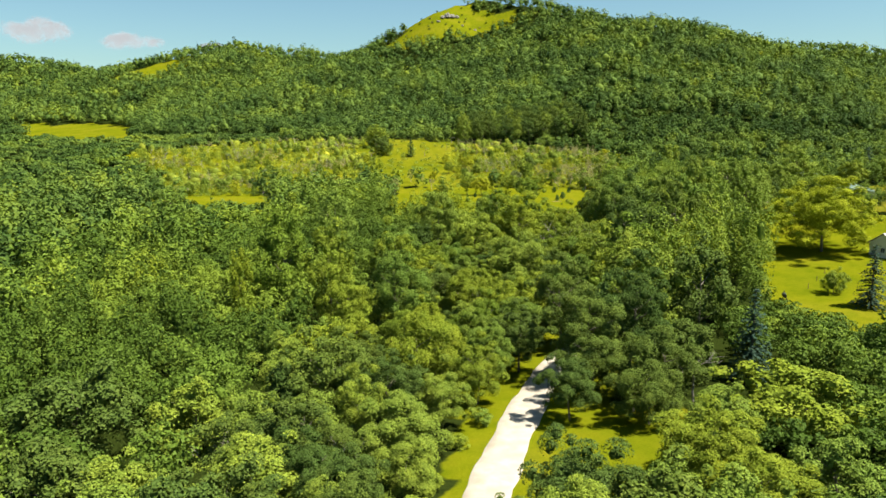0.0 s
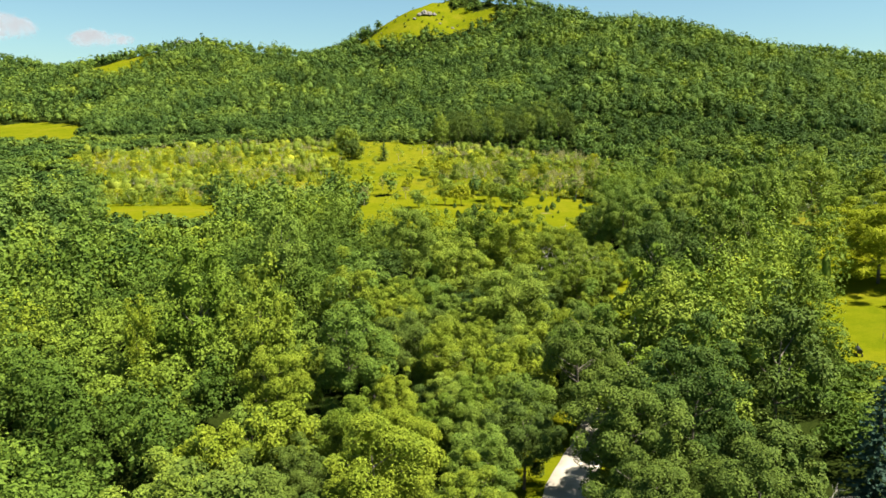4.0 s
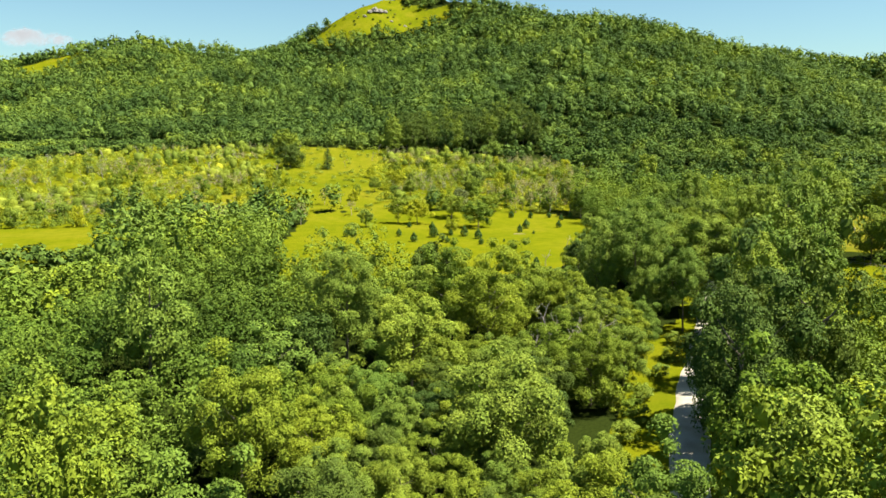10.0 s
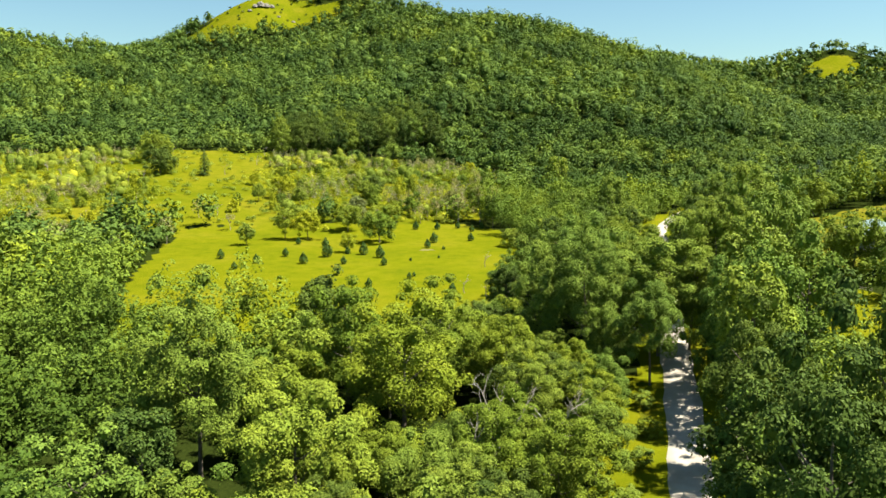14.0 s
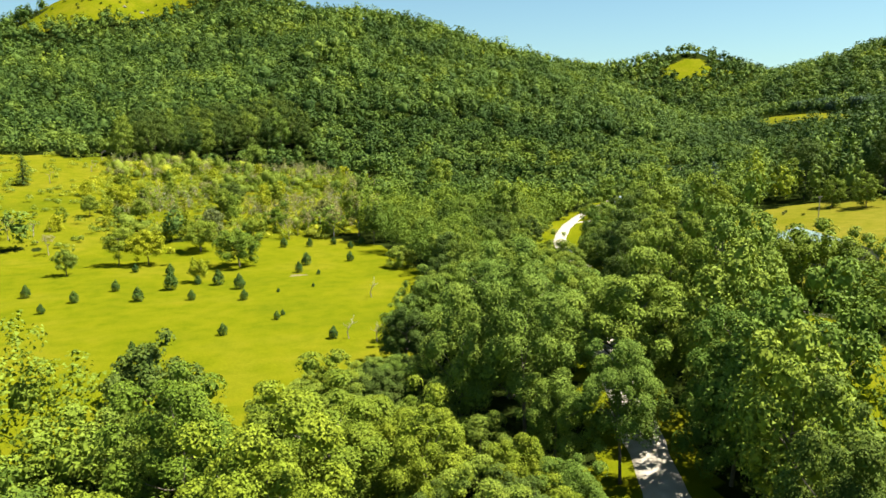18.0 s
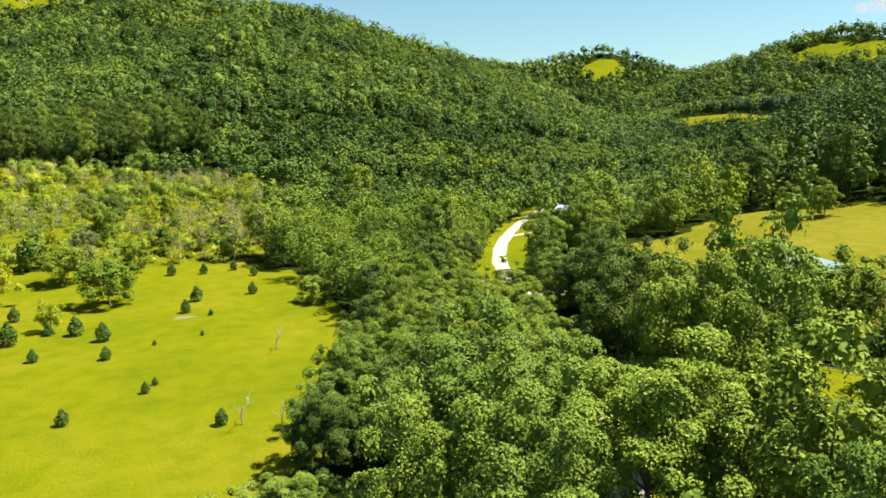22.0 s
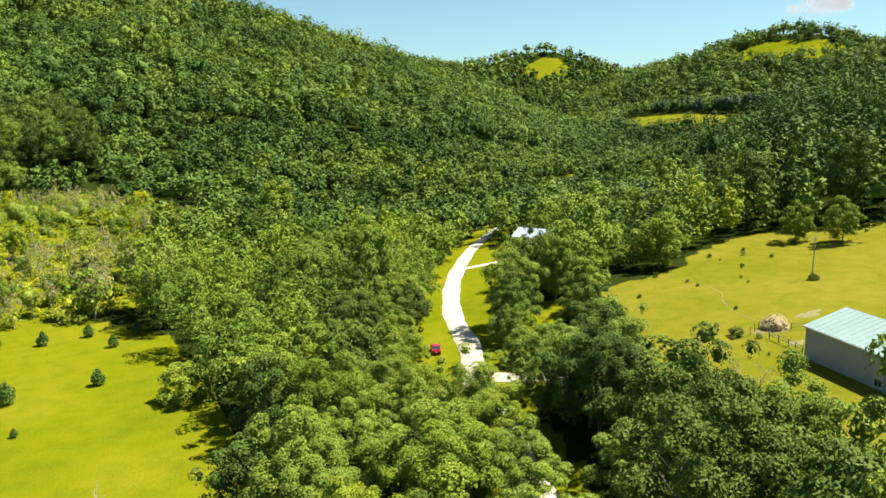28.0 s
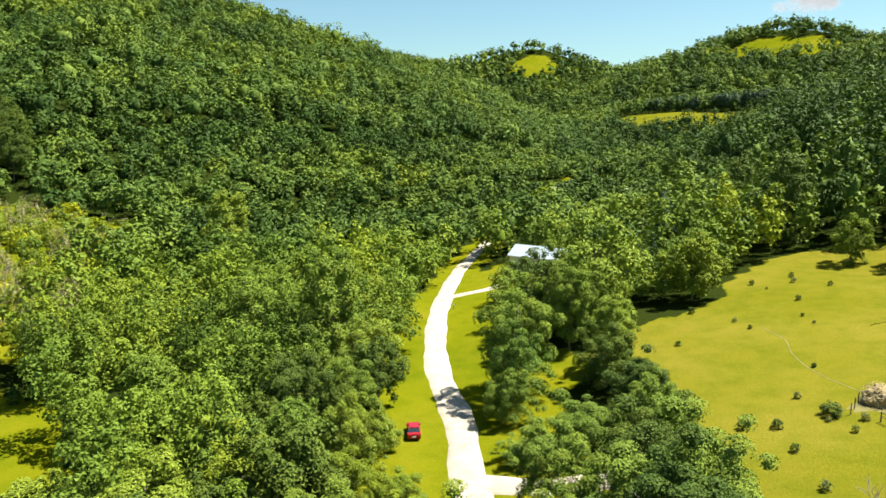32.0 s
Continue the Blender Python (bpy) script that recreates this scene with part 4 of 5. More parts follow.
TIMBER = surface("weathered_timber", (0.16, 0.12, 0.09), 0.9, 0.3, 5)
PALEWOOD = surface("pale_grey_timber", (0.3, 0.27, 0.225), 0.9, 0.2, 5)
HAY = surface("old_hay", (0.34, 0.265, 0.13), 0.95, 0.45, 3.0)
ROCK = surface("limestone", (0.204, 0.186, 0.156), 0.95, 0.35, 0.6)
DIRT = surface("bare_dirt", (0.14, 0.122, 0.036), 0.95, 0.25, 1.2)
LAMPRED = surface("red_lamp_glass", (0.4, 0.01, 0.01), 0.2)
LAMPWHITE = surface("clear_lamp_glass", (0.7, 0.7, 0.7), 0.15)
# clouds glow faintly by themselves, in place of sunlight scattered inside them
cm, cn, cl, cb = material("cloud_glow", 1.0)
ce, ca = cn.new("ShaderNodeEmission"), cn.new("ShaderNodeMixShader")
ce.inputs["Color"].default_value, ce.inputs["Strength"].default_value, ca.inputs[0].default_value = (0.93, 0.97, 1.0, 1), 0.31, 0.16
cl.new(cn.new("ShaderNodeBsdfTransparent").outputs[0], ca.inputs[1]), cl.new(ce.outputs[0], ca.inputs[2])
cl.new(ca.outputs[0], cn["Material Output"].inputs["Surface"])
CLOUDM = cm


# ---- buildings ----
def gabled(name, x, y, turn, length, depth, eave, ridge, wall_mat, roof_mat, label, windows=(), over=0.4, door=None, ribs=0, base=0.0):
    """A gabled building: four walls on a footing, two roof slopes with standing ribs, windows with frames and sills."""
    b = thing(name, x, y, turn, label, "building", lift=base)
    L, D = length / 2, depth / 2
    t = 0.2
    for nm, yy in (("wall", -D), ("wall", D - t)):
        block_part(nm, (-L, L, yy, yy + t, -1.5, eave), wall_mat, b)
    for xx in (-L, L - t):
        part("wall", prism([(-D + t, -1.5), (D - t, -1.5), (D - t, eave), (0, ridge - 0.15), (-D + t, eave)], xx, xx + t), wall_mat, b)
    for s in (-1, 1):
        run, rise = D + over, (ridge - eave) * (D + over) / D
        slope = part("roof", prism([(0, ridge), (s * run, ridge - rise), (s * run, ridge - rise + 0.14), (0, ridge + 0.14)], -L - over, L + over), roof_mat, b)
        for k in range(ribs):
            rx = -L + (k + 0.5) * length / ribs
            rib = part("rib", prism([(0, ridge + 0.14), (s * run, ridge - rise + 0.14), (s * run, ridge - rise + 0.17), (0, ridge + 0.17)], rx - 0.03, rx + 0.03), roof_mat, slope)
        block_part("gutter", (-L - over, L + over, min(s * run, s * (run + 0.12)), max(s * run, s * (run + 0.12)), ridge - rise - 0.06, ridge - rise + 0.1), STEEL, b)
    for side, u, z0, w, h in windows:   # side: s (y = -D), n, w (x = -L), e
        win = new("window")
        win.parent = b
        win.matrix_basis = {"s": pose(u, -D, 0), "n": pose(u, D, 0, 0, 0, 180), "w": pose(-L, u, 0, 0, 0, -90), "e": pose(L, u, 0, 0, 0, 90)}[side]
        block_part("pane", (-w / 2, w / 2, -0.012, 0.01, z0, z0 + h), GLASS, win)
        bm = bmesh.new()
        for d in ((-w / 2 - 0.09, -w / 2, z0, z0 + h), (w / 2, w / 2 + 0.09, z0, z0 + h), (-w / 2 - 0.09, w / 2 + 0.09, z0 + h, z0 + h + 0.09), (-0.03, 0.03, z0, z0 + h)):
            block(bm, d[0], d[1], -0.05, 0.01, d[2], d[3])
        part("window_frame", bm, WHITE, win)
        block_part("window_sill", (-w / 2 - 0.14, w / 2 + 0.14, -0.1, 0.01, z0 - 0.09, z0), WHITE, win)
    if door:
        u, w, h, dm = door
        d = block_part("door", (u - w / 2, u + w / 2, -D - 0.05, -D + 0.01, -0.2, h), dm, b)
        block_part("handle", (u + w / 2 - 0.15, u + w / 2 - 0.1, -D - 0.1, -D - 0.05, 0.95, 1.05), STEEL, d)
    return b


# long side of the barn runs down the slope, its eave corner over the yard
gabled("barn", 174.3, 293.6, 65.3, 24.0, 14.0, 5.1, 7.5, SIDING, ROOFGREEN, "pale grey steel-sided barn with a light green metal roof", [("n", -3.0, 0.6, 1.3, 1.1), ("n", -8.0, 0.6, 1.3, 1.1)], 0.3, None, 20, 5.6 - float(ground_z(174.3, 293.6)))
gabled("farmhouse", 136, 205, 20.0, 13, 8.5, 3.6, 6.4, WHITE, ROOFGREY, "pale farmhouse with a grey shingle roof beside the lawn", [("w", 0, 1.0, 1.2, 1.3), ("s", -3, 1.0, 1.1, 1.3), ("s", 2, 1.0, 1.1, 1.3)], 0.5, (0.0, 1.0, 2.05, REDPAINT))
gabled("shed", 131, 192, 20.0, 3.4, 3.0, 2.2, 3.1, REDPAINT, ROOFGREY, "small red painted shed next to the farmhouse", [("w", 0, 0.9, 0.6, 0.6)], 0.25, (0.0, 0.9, 1.9, WHITE))
gabled("cabin", 224, 421, -72.0, 15, 8, 4.0, 6.2, WHITE, ROOFBLUE, "low house with a pale blue metal roof among trees", [("s", -3, 1.0, 1.2, 1.2), ("s", 3, 1.0, 1.2, 1.2), ("w", 0, 1.0, 1.2, 1.2)], 0.5, (0.0, 1.0, 2.05, ROOFGREY), 12)
gabled("white_house", 356, 503, -20.0, 7, 4.5, 2.7, 3.9, WHITE, ROOFGREY, "small bright white house far up the gravel road", [("s", -2, 1.0, 0.9, 1.1), ("s", 2, 1.0, 0.9, 1.1), ("w", 0, 1.0, 0.9, 1.1)], 0.3, (0.0, 1.0, 2.05, ROOFGREY))

# ---- driveway, tracks and bare patches ----
tagged(strip("driveway", smooth_line([(191, 420), (197, 418.5), (203, 417), (210, 419)], 1.5), 3.2, 0.16, rm), "short pale gravel driveway leading to the blue-roofed house", "road", kind="structure")
tagged(strip("road", smooth_line([(136, 343), (141, 335), (149, 329), (152, 322)], 1.5), 5.0, 0.13, rm), "pale gravel turn-off beside the road", "road", kind="structure")
tagged(strip("dirt_path", smooth_line([(206, 348), (202, 341.5), (196, 337), (190, 330), (186, 321)], 2), 0.24, 0.02, DIRT), "narrow worn dirt path across the paddock", "path", kind="structure")


def dirt_patch(x, y, rx, ry, seed):
    rng = np.random.default_rng(seed)
    k = 28
    a = np.linspace(0, 2 * np.pi, k, endpoint=False)
    w = 1 + 0.2 * np.sin(3 * a + seed) + 0.12 * rng.normal(size=k)
    v = [(x, y, float(ground_z(x, y)) + 0.09)]
    for s, up in ((0.6, 0.07), (1.0, -0.03)):
        px, py = x + rx * w * np.cos(a) * s, y + ry * w * np.sin(a) * s
        v += list(zip(px, py, ground_z(px, py) + up))
    f = [(0, 1 + j, 1 + (j + 1) % k, 0) for j in range(k)]
    bm = bmesh.new()
    vs = [bm.verts.new(p) for p in v]
    for j in range(k):
        bm.faces.new((vs[0], vs[1 + j], vs[1 + (j + 1) % k]))
        bm.faces.new((vs[1 + j], vs[1 + k + j], vs[1 + k + (j + 1) % k], vs[1 + (j + 1) % k]))
    return tagged(part("dirt_patch", bm, DIRT), "patch of bare trodden dirt in the grass", "ground", kind="structure")


for k, (x, y, rx, ry) in enumerate([(184, 319.5, 5.0, 2.6), (196, 319, 4.0, 1.6), (179, 312, 2.0, 1.2), (66, 362, 2.5, 1.5)]):
    dirt_patch(x, y, rx, ry, k)


# ---- hay heap, fences, pole ----
def heap(name, x, y, r, h, mat, label, seed, category):
    rng = np.random.default_rng(seed)
    bm = bmesh.new()
    bmesh.ops.create_icosphere(bm, subdivisions=4, radius=1.0)
    for v in bm.verts:
        k = 1 + 0.22 * noise.noise(v.co * 2.3 + Vector((seed, 0, 0))) + 0.1 * noise.noise(v.co * 7)
        v.co = Vector((v.co.x * r * k, v.co.y * r * k, max(-0.3, v.co.z * h * k)))
    ob = part(name, bm, mat)
    ob.location = (x, y, float(ground_z(x, y)) - 0.05)
    return tagged(ob, label, category)


heap("haystack", 184.5, 319.0, 2.3, 2.1, HAY, "weathered brown heap of old hay in the farmyard", 4, "hay heap")
p, nrm = crown_points(np.random.default_rng(8), [(0, 0, 0.2, 1.0)], 2600, 0.0)
straw = mesh_of("loose_straw", *leaves_at(np.random.default_rng(8), p[p[:, 2] > 0] * (2.35, 2.35, 1.95), nrm[p[:, 2] > 0], 0.09, 3), HAY)
so = new("loose_straw", straw)
so.location = (184.5, 319.0, float(ground_z(184.5, 319.0)))
tagged(so, "loose straw lying on the hay heap", "straw", kind="stuff")


def fence(points, height, rails, label, mat=TIMBER, gap=2.6, post=0.07):
    f = new("fence")
    f.location = (*points[0], float(ground_z(*points[0])))
    o = f.location
    line = []
    for a, b in zip(points, points[1:]):
        k = max(1, round(math.dist(a, b) / gap))
        line += [(a[0] + (b[0] - a[0]) * j / k, a[1] + (b[1] - a[1]) * j / k) for j in range(k)]
    line.append(points[-1])
    loc = [Vector((x - o.x, y - o.y, float(ground_z(x, y)) - o.z)) for x, y in line]
    for q_ in loc:
        round_part("post", q_ - Vector((0, 0, 0.4)), q_ + Vector((0, 0, height)), post, post * 0.9, mat, f, 8)
    for h_ in rails:
        for a, b in zip(loc, loc[1:]):
            round_part("rail", a + Vector((0, 0, h_)), b + Vector((0, 0, h_)), post * 0.6, post * 0.6, mat, f, 6)
    return tagged(f, label, "fence")


fence([(174.5, 308.5), (176.5, 312), (178.5, 316.5)], 1.3, (0.7, 1.2), "dark wooden rail fence beside the barn corner", post=0.09)
fence([(178.5, 320), (182.7, 321.0)], 1.5, (), "dark wooden fence posts beside the hay heap", gap=1.8)
fence([(185.0, 316.3), (187.5, 314), (190.5, 311)], 1.4, (0.5, 1.1), "weathered fence behind the farmyard")
fence([(128, 279), (134, 277), (143, 275)], 0.9, (0.8,), "low pale timber rail on the pasture edge", PALEWOOD, 4.5)
fence([(84.5, 174.5), (95.6, 177), (106.7, 190)], 1.3, (), "thin wire fence posts along the lawn", TIMBER, 11)
fence([(133, 275), (138, 262)], 0.9, (0.4, 0.8), "pale timber rail fence beside the yard", PALEWOOD, 4.0)

pole = thing("utility_pole", 222, 332.6, 0, "slim grey wooden utility pole standing in the paddock", "utility pole")
round_part("shaft", (0, 0, -1), (0.15, 0, 9.5), 0.16, 0.1, PALEWOOD, pole)
block_part("crossarm", (-0.9, 1.1, -0.06, 0.06, 8.9, 9.05), TIMBER, pole)
for k in (-0.7, 0.9):
    round_part("insulator", (k, 0, 9.05), (k, 0, 9.25), 0.05, 0.03, WHITE, pole, 8)

mb = thing("mailbox", 185.2, 409.2, 30, "small grey mailbox on a wooden post by the driveway", "mailbox")
block_part("post", (-0.05, 0.05, -0.05, 0.05, -0.3, 1.05), TIMBER, mb)
part("box", prism([(-0.1, 1.05), (0.1, 1.05), (0.1, 1.2), (0.05, 1.27), (-0.05, 1.27), (-0.1, 1.2)], -0.25, 0.25), STEEL, mb)

smoker = thing("barrel_smoker", 86, 169.5, 70, "black barrel smoker on a stand on the lawn", "smoker")
round_part("barrel", (-1.2, 0, 1.0), (1.2, 0, 1.0), 0.45, 0.45, BLACKIRON, smoker, 16)
round_part("chimney", (1.0, 0, 1.4), (1.0, 0, 2.0), 0.08, 0.08, BLACKIRON, smoker, 8)
for sx in (-0.9, 0.9):
    for sy in (-0.35, 0.35):
        block_part("leg", (sx - 0.04, sx + 0.04, sy - 0.04, sy + 0.04, -0.1, 0.8), BLACKIRON, smoker)
for sx in (-0.9,):
    for sy in (-0.5, 0.5):
        round_part("wheel", (sx, sy - 0.06, 0.25), (sx, sy + 0.06, 0.25), 0.27, 0.27, RUBBER, smoker, 14)


# ---- red car on the verge ----
def car(x, y, turn, label):
    c = thing("car", x, y, turn, label, "car", lift=0.06)
    bm = prism([(-2.2, 0.32), (2.2, 0.32), (2.24, 0.62), (2.1, 0.86), (1.0, 0.98), (-1.75, 1.02), (-2.18, 0.92), (-2.24, 0.6)], -0.88, 0.88)
    bmesh.ops.bevel(bm, geom=bm.edges[:], offset=0.07, segments=3, affect="EDGES")
    part("body", bm, CARRED, c)
    cab = bmesh.new()
    lo = [cab.verts.new(p_) for p_ in ((-0.8, 1.05, 0.95), (0.8, 1.05, 0.95), (0.8, -1.85, 0.97), (-0.8, -1.85, 0.97))]
    hi = [cab.verts.new(p_) for p_ in ((-0.62, 0.3, 1.44), (0.62, 0.3, 1.44), (0.64, -1.2, 1.44), (-0.64, -1.2, 1.44))]
    for k in range(4):
        cab.faces.new((lo[k], lo[(k + 1) % 4], hi[(k + 1) % 4], hi[k]))
    cab.faces.new(hi), cab.faces.new(lo[::-1])
    part("glasshouse", cab, GLASS, c, "dark tinted window glass")
    roof = block(bmesh.new(), -0.66, 0.66, -1.25, 0.34, 1.425, 1.475, 0.03)
    part("roof", roof, CARRED, c)
    for sx in (-0.82, 0.82):
        for sy in (-1.35, 1.35):
            w = new("wheel")
            w.parent = c
            w.location = (sx, sy, 0.31)
            round_part("tyre", (-0.1, 0, 0), (0.1, 0, 0), 0.32, 0.32, RUBBER, w, 20)
            round_part("rim", (-0.11, 0, 0), (0.11, 0, 0), 0.19, 0.19, STEEL, w, 14)
        block_part("tail_light", (sx * 0.78 - 0.14, sx * 0.78 + 0.14, -2.27, -2.18, 0.7, 0.84), LAMPRED, c)
        block_part("headlight", (sx * 0.78 - 0.15, sx * 0.78 + 0.15, 2.14, 2.25, 0.6, 0.74), LAMPWHITE, c)
        block_part("mirror", (sx * 1.08 - 0.1, sx * 1.08 + 0.1, 0.75, 0.9, 0.98, 1.12), CARRED, c)
    block_part("number_plate", (-0.26, 0.26, -2.27, -2.23, 0.5, 0.62), WHITE, c)
    block_part("bumper", (-0.84, 0.84, -2.3, -2.2, 0.34, 0.5), CARRED, c, "", 0.03)
    return c


car(139.3, 358.6, -33, "small dark red car parked on the grass verge")


# ---- conifers ----
def conifer_mesh(seed, tiers, per, width, droop):
    """Needled boughs in whorls round a stem of height 1, each bough a fan of sprays."""
    rng = np.random.default_rng(seed)
    pts, nrm = [], []
    for k in range(tiers):
        h = 0.08 + 0.9 * (k / tiers)
        r = width * (1 - h) ** 0.85 + 0.01
        for j in range(max(5, int(per * (1 - h * 0.6)))):
            th = rng.uniform(0, 6.283)
            n_ = max(3, int(16 * r / width))
            for s in np.linspace(0.15, 1.0, n_):
                d = r * s * rng.uniform(0.85, 1.1)
                pts.append((math.cos(th) * d + rng.normal() * 0.006, math.sin(th) * d + rng.normal() * 0.006, h - droop * d + rng.normal() * 0.006))
                nrm.append((math.cos(th) * 0.4 + rng.normal() * 0.35, math.sin(th) * 0.4 + rng.normal() * 0.35, 0.8))
    nrm = np.array(nrm)
    nrm /= np.linalg.norm(nrm, axis=1)[:, None]
    return mesh_of("foliage", *leaves_at(rng, np.array(pts), nrm, 0.02, 3))


SPRUCE = [conifer_mesh(70 + s, 24, 13, 0.24, 0.25) for s in range(3)]
SAPLING = [mesh_of("foliage", *leaves_at(np.random.default_rng(90 + s), *crown_points(np.random.default_rng(95 + s), [(0, 0, 0.28, 0.3), (0.08, 0.05, 0.45, 0.24), (-0.1, 0.04, 0.35, 0.22), (0.03, -0.1, 0.5, 0.2), (0, 0, 0.68, 0.16), (0, 0.02, 0.84, 0.09)], 1000, 0.2, 0.6), 0.046, 3)) for s in range(4)]
CONE_TRUNK = mesh_of("trunk", *tube([(0, 0, -0.05), (0, 0, 0.4), (0, 0, 0.97)], (0.02, 0.013, 0.003), 8), BARK, True)


def conifer(x, y, height, spread, name="spruce", label="", group="", tone="needle", meshes=None, seed=0):
    b = new(name)
    b.location = (x, y, float(ground_z(x, y)) - 0.05)
    b.rotation_euler = (0, 0, seed * 1.9)
    t = part_ob("trunk", CONE_TRUNK, b)
    t.scale = (height, height, height)
    c = part_ob("foliage", (meshes or SPRUCE)[seed % 3], b, LEAF[tone])
    c.scale = (height * spread, height * spread, height)
    return tagged(b, label, "tree", group)


conifer(55, 117.5, 16.5, 1.05, label="tall blue-green spruce with drooping boughs", seed=0)
conifer(101, 160, 15, 1.2, label="tall blue-green spruce beside the lawn", seed=1)
conifer(239, 394, 20, 1.3, "pine", "tall dark green pine at the paddock's edge", seed=2)
conifer(228, 388, 11, 0.9, "spruce", "slim blue-grey spruce among broad-leaved trees", seed=0)
conifer(-7, 526, 15, 1.1, "spruce", "lone dark spruce on the upper meadow", tone="dark", seed=1)

# young evergreens and bushes on the mown field
SHRUBS = [  # x, y, height
    (39.5, 311.8, 2.6), (23.8, 308.3, 1.9), (51.1, 319, 2.0), (48.3, 339.4, 2.7), (26.8, 347.7, 3.6), (37.7, 344.2, 2.6), (34.5, 357.3, 4.8), (45.6, 358.5, 4.2), (49.5, 351.7, 4.0), (22.6, 361, 3.0), (57, 344.2, 1.2), (66, 346.4, 1.1),
    (57.5, 301.3, 2.6), (71.8, 375.5, 4.0), (67.3, 365.7, 3.2), (85, 376.6, 3.2), (71.3, 361, 1.5), (41.1, 361, 2.6), (53, 322, 1.4), (73.4, 409.3, 3.6), (81.2, 407, 3.2), (89.6, 408.3, 3.0), (61, 399, 2.2), (36, 376, 3.4),
    (14, 352, 3.0), (8, 344, 2.4), (4, 362, 3.2), (28, 384, 2.6), (92, 398, 2.8), (98, 405, 3.0)]
for k, (x, y, big) in enumerate(SHRUBS):
    conifer(x, y, big, 1.0, "young_juniper", "small dark green young juniper on mown grass", "field junipers", "juniper", SAPLING, k)
PADDOCK_BUSHES = [(161.6, 321.6), (169.6, 324.5), (166.8, 327.4), (158.9, 313.3), (165, 319.8), (189.7, 353.2), (206.6, 353.4), (204.3, 349), (215.9, 345.8), (213, 342.2), (231, 361.4), (207.4, 363), (239, 360), (243.6, 363), (240, 352.7), (179.7, 327.4), (174, 317.3), (192, 331.5),
                  (175, 321), (177, 322.5), (171, 312), (222, 331.5), (233, 366), (226, 352), (178, 318)]
for k, (x, y) in enumerate(PADDOCK_BUSHES):
    h = 0.5 + 0.9 * ((k * 29) % 10) / 10
    bush(x, y, h, h * 0.6, "dark" if k % 3 else "scrub", "bush", "small scruffy green bush in the paddock grass", k, "paddock bushes")
for k, (x, y, h, r) in enumerate([(43, 193, 3.2, 2.2), (47, 199, 3.6, 2.4), (51, 206, 2.6, 2.0), (45, 203, 4.2, 2.6), (57, 214, 2.4, 1.8), (62, 221, 2.8, 2.0), (66, 229, 2.6, 1.9), (1, 84, 2.4, 1.8), (-1, 76, 3.0, 2.2), (5, 96, 2.2, 1.7), (9, 104, 2.6, 1.9)]):
    bush(x, y, h, r, "lime" if k % 2 else "green", "bush", "leafy bush on the grass verge of the road", k, "verge bushes")
bush(177, 321.5, 1.8, 1.6, "dark", "bush", "leafy bush grown round fence posts", 2, "paddock bushes")
bush(221.6, 332.2, 1.6, 1.2, "dark", "bush", "leafy bush round the foot of the pole", 1, "paddock bushes")


# ---- dead and half-bare trees ----
def snag_mesh(seed, depth=4, spread=0.5):
    rng = np.random.default_rng(seed)
    out = []

    def grow(a, d, length, r, k):
        b = a + d * length
        m = (a + b) / 2 + rng.normal(size=3) * length * 0.05
        out.append(tube([a, m, b], (r, r * 0.8, r * 0.55), 5))
        if k:
            for _ in range(int(rng.integers(2, 4))):
                nd = d + rng.normal(size=3) * spread
                nd[2] = abs(nd[2]) * 0.9 + 0.15
                grow(a + (b - a) * rng.uniform(0.55, 1.0), nd / np.linalg.norm(nd), length * rng.uniform(0.55, 0.75), r * 0.5, k - 1)
    grow(np.array([0, 0, -0.03]), np.array([rng.normal() * 0.05, rng.normal() * 0.05, 1.0]), 0.42, 0.02, depth)
    return mesh_of("branches", *joined(out), DEADWOOD, True)


SNAGS = [snag_mesh(110 + s) for s in range(5)]


def snag(x, y, h, seed, label="bare grey dead tree with brittle branches", group="dead trees"):
    ob = new("dead_tree", SNAGS[seed % 5])
    ob.location, ob.scale, ob.rotation_euler = (x, y, float(ground_z(x, y)) - 0.1), (h, h, h), (0, 0, seed * 1.3)
    return tagged(ob, label, "dead tree", group)


for k, (x, y, h) in enumerate([(38, 215, 17), (42, 212, 16), (34, 213, 14), (47, 216, 14), (-26, 86, 11), (-10, 84, 9), (32, 106, 8), (124, 275, 14), (60, 300, 6), (64, 296, 5.5), (152, 305, 8), (150, 302, 7), (155, 304, 6), (75, 330, 6), (42, 108, 12)]):
    snag(x, y, h, k)

# upper meadow: scattered bushes, thickets of rough scrub and thin bare saplings
def lane(x, y):
    """An open strip of grass runs up the meadow."""
    return ss(6, 34, np.abs(x + 6 - (y - 430) * 0.02)) * (0.35 + 0.65 * ss(15, 80, np.abs(x + 6)))


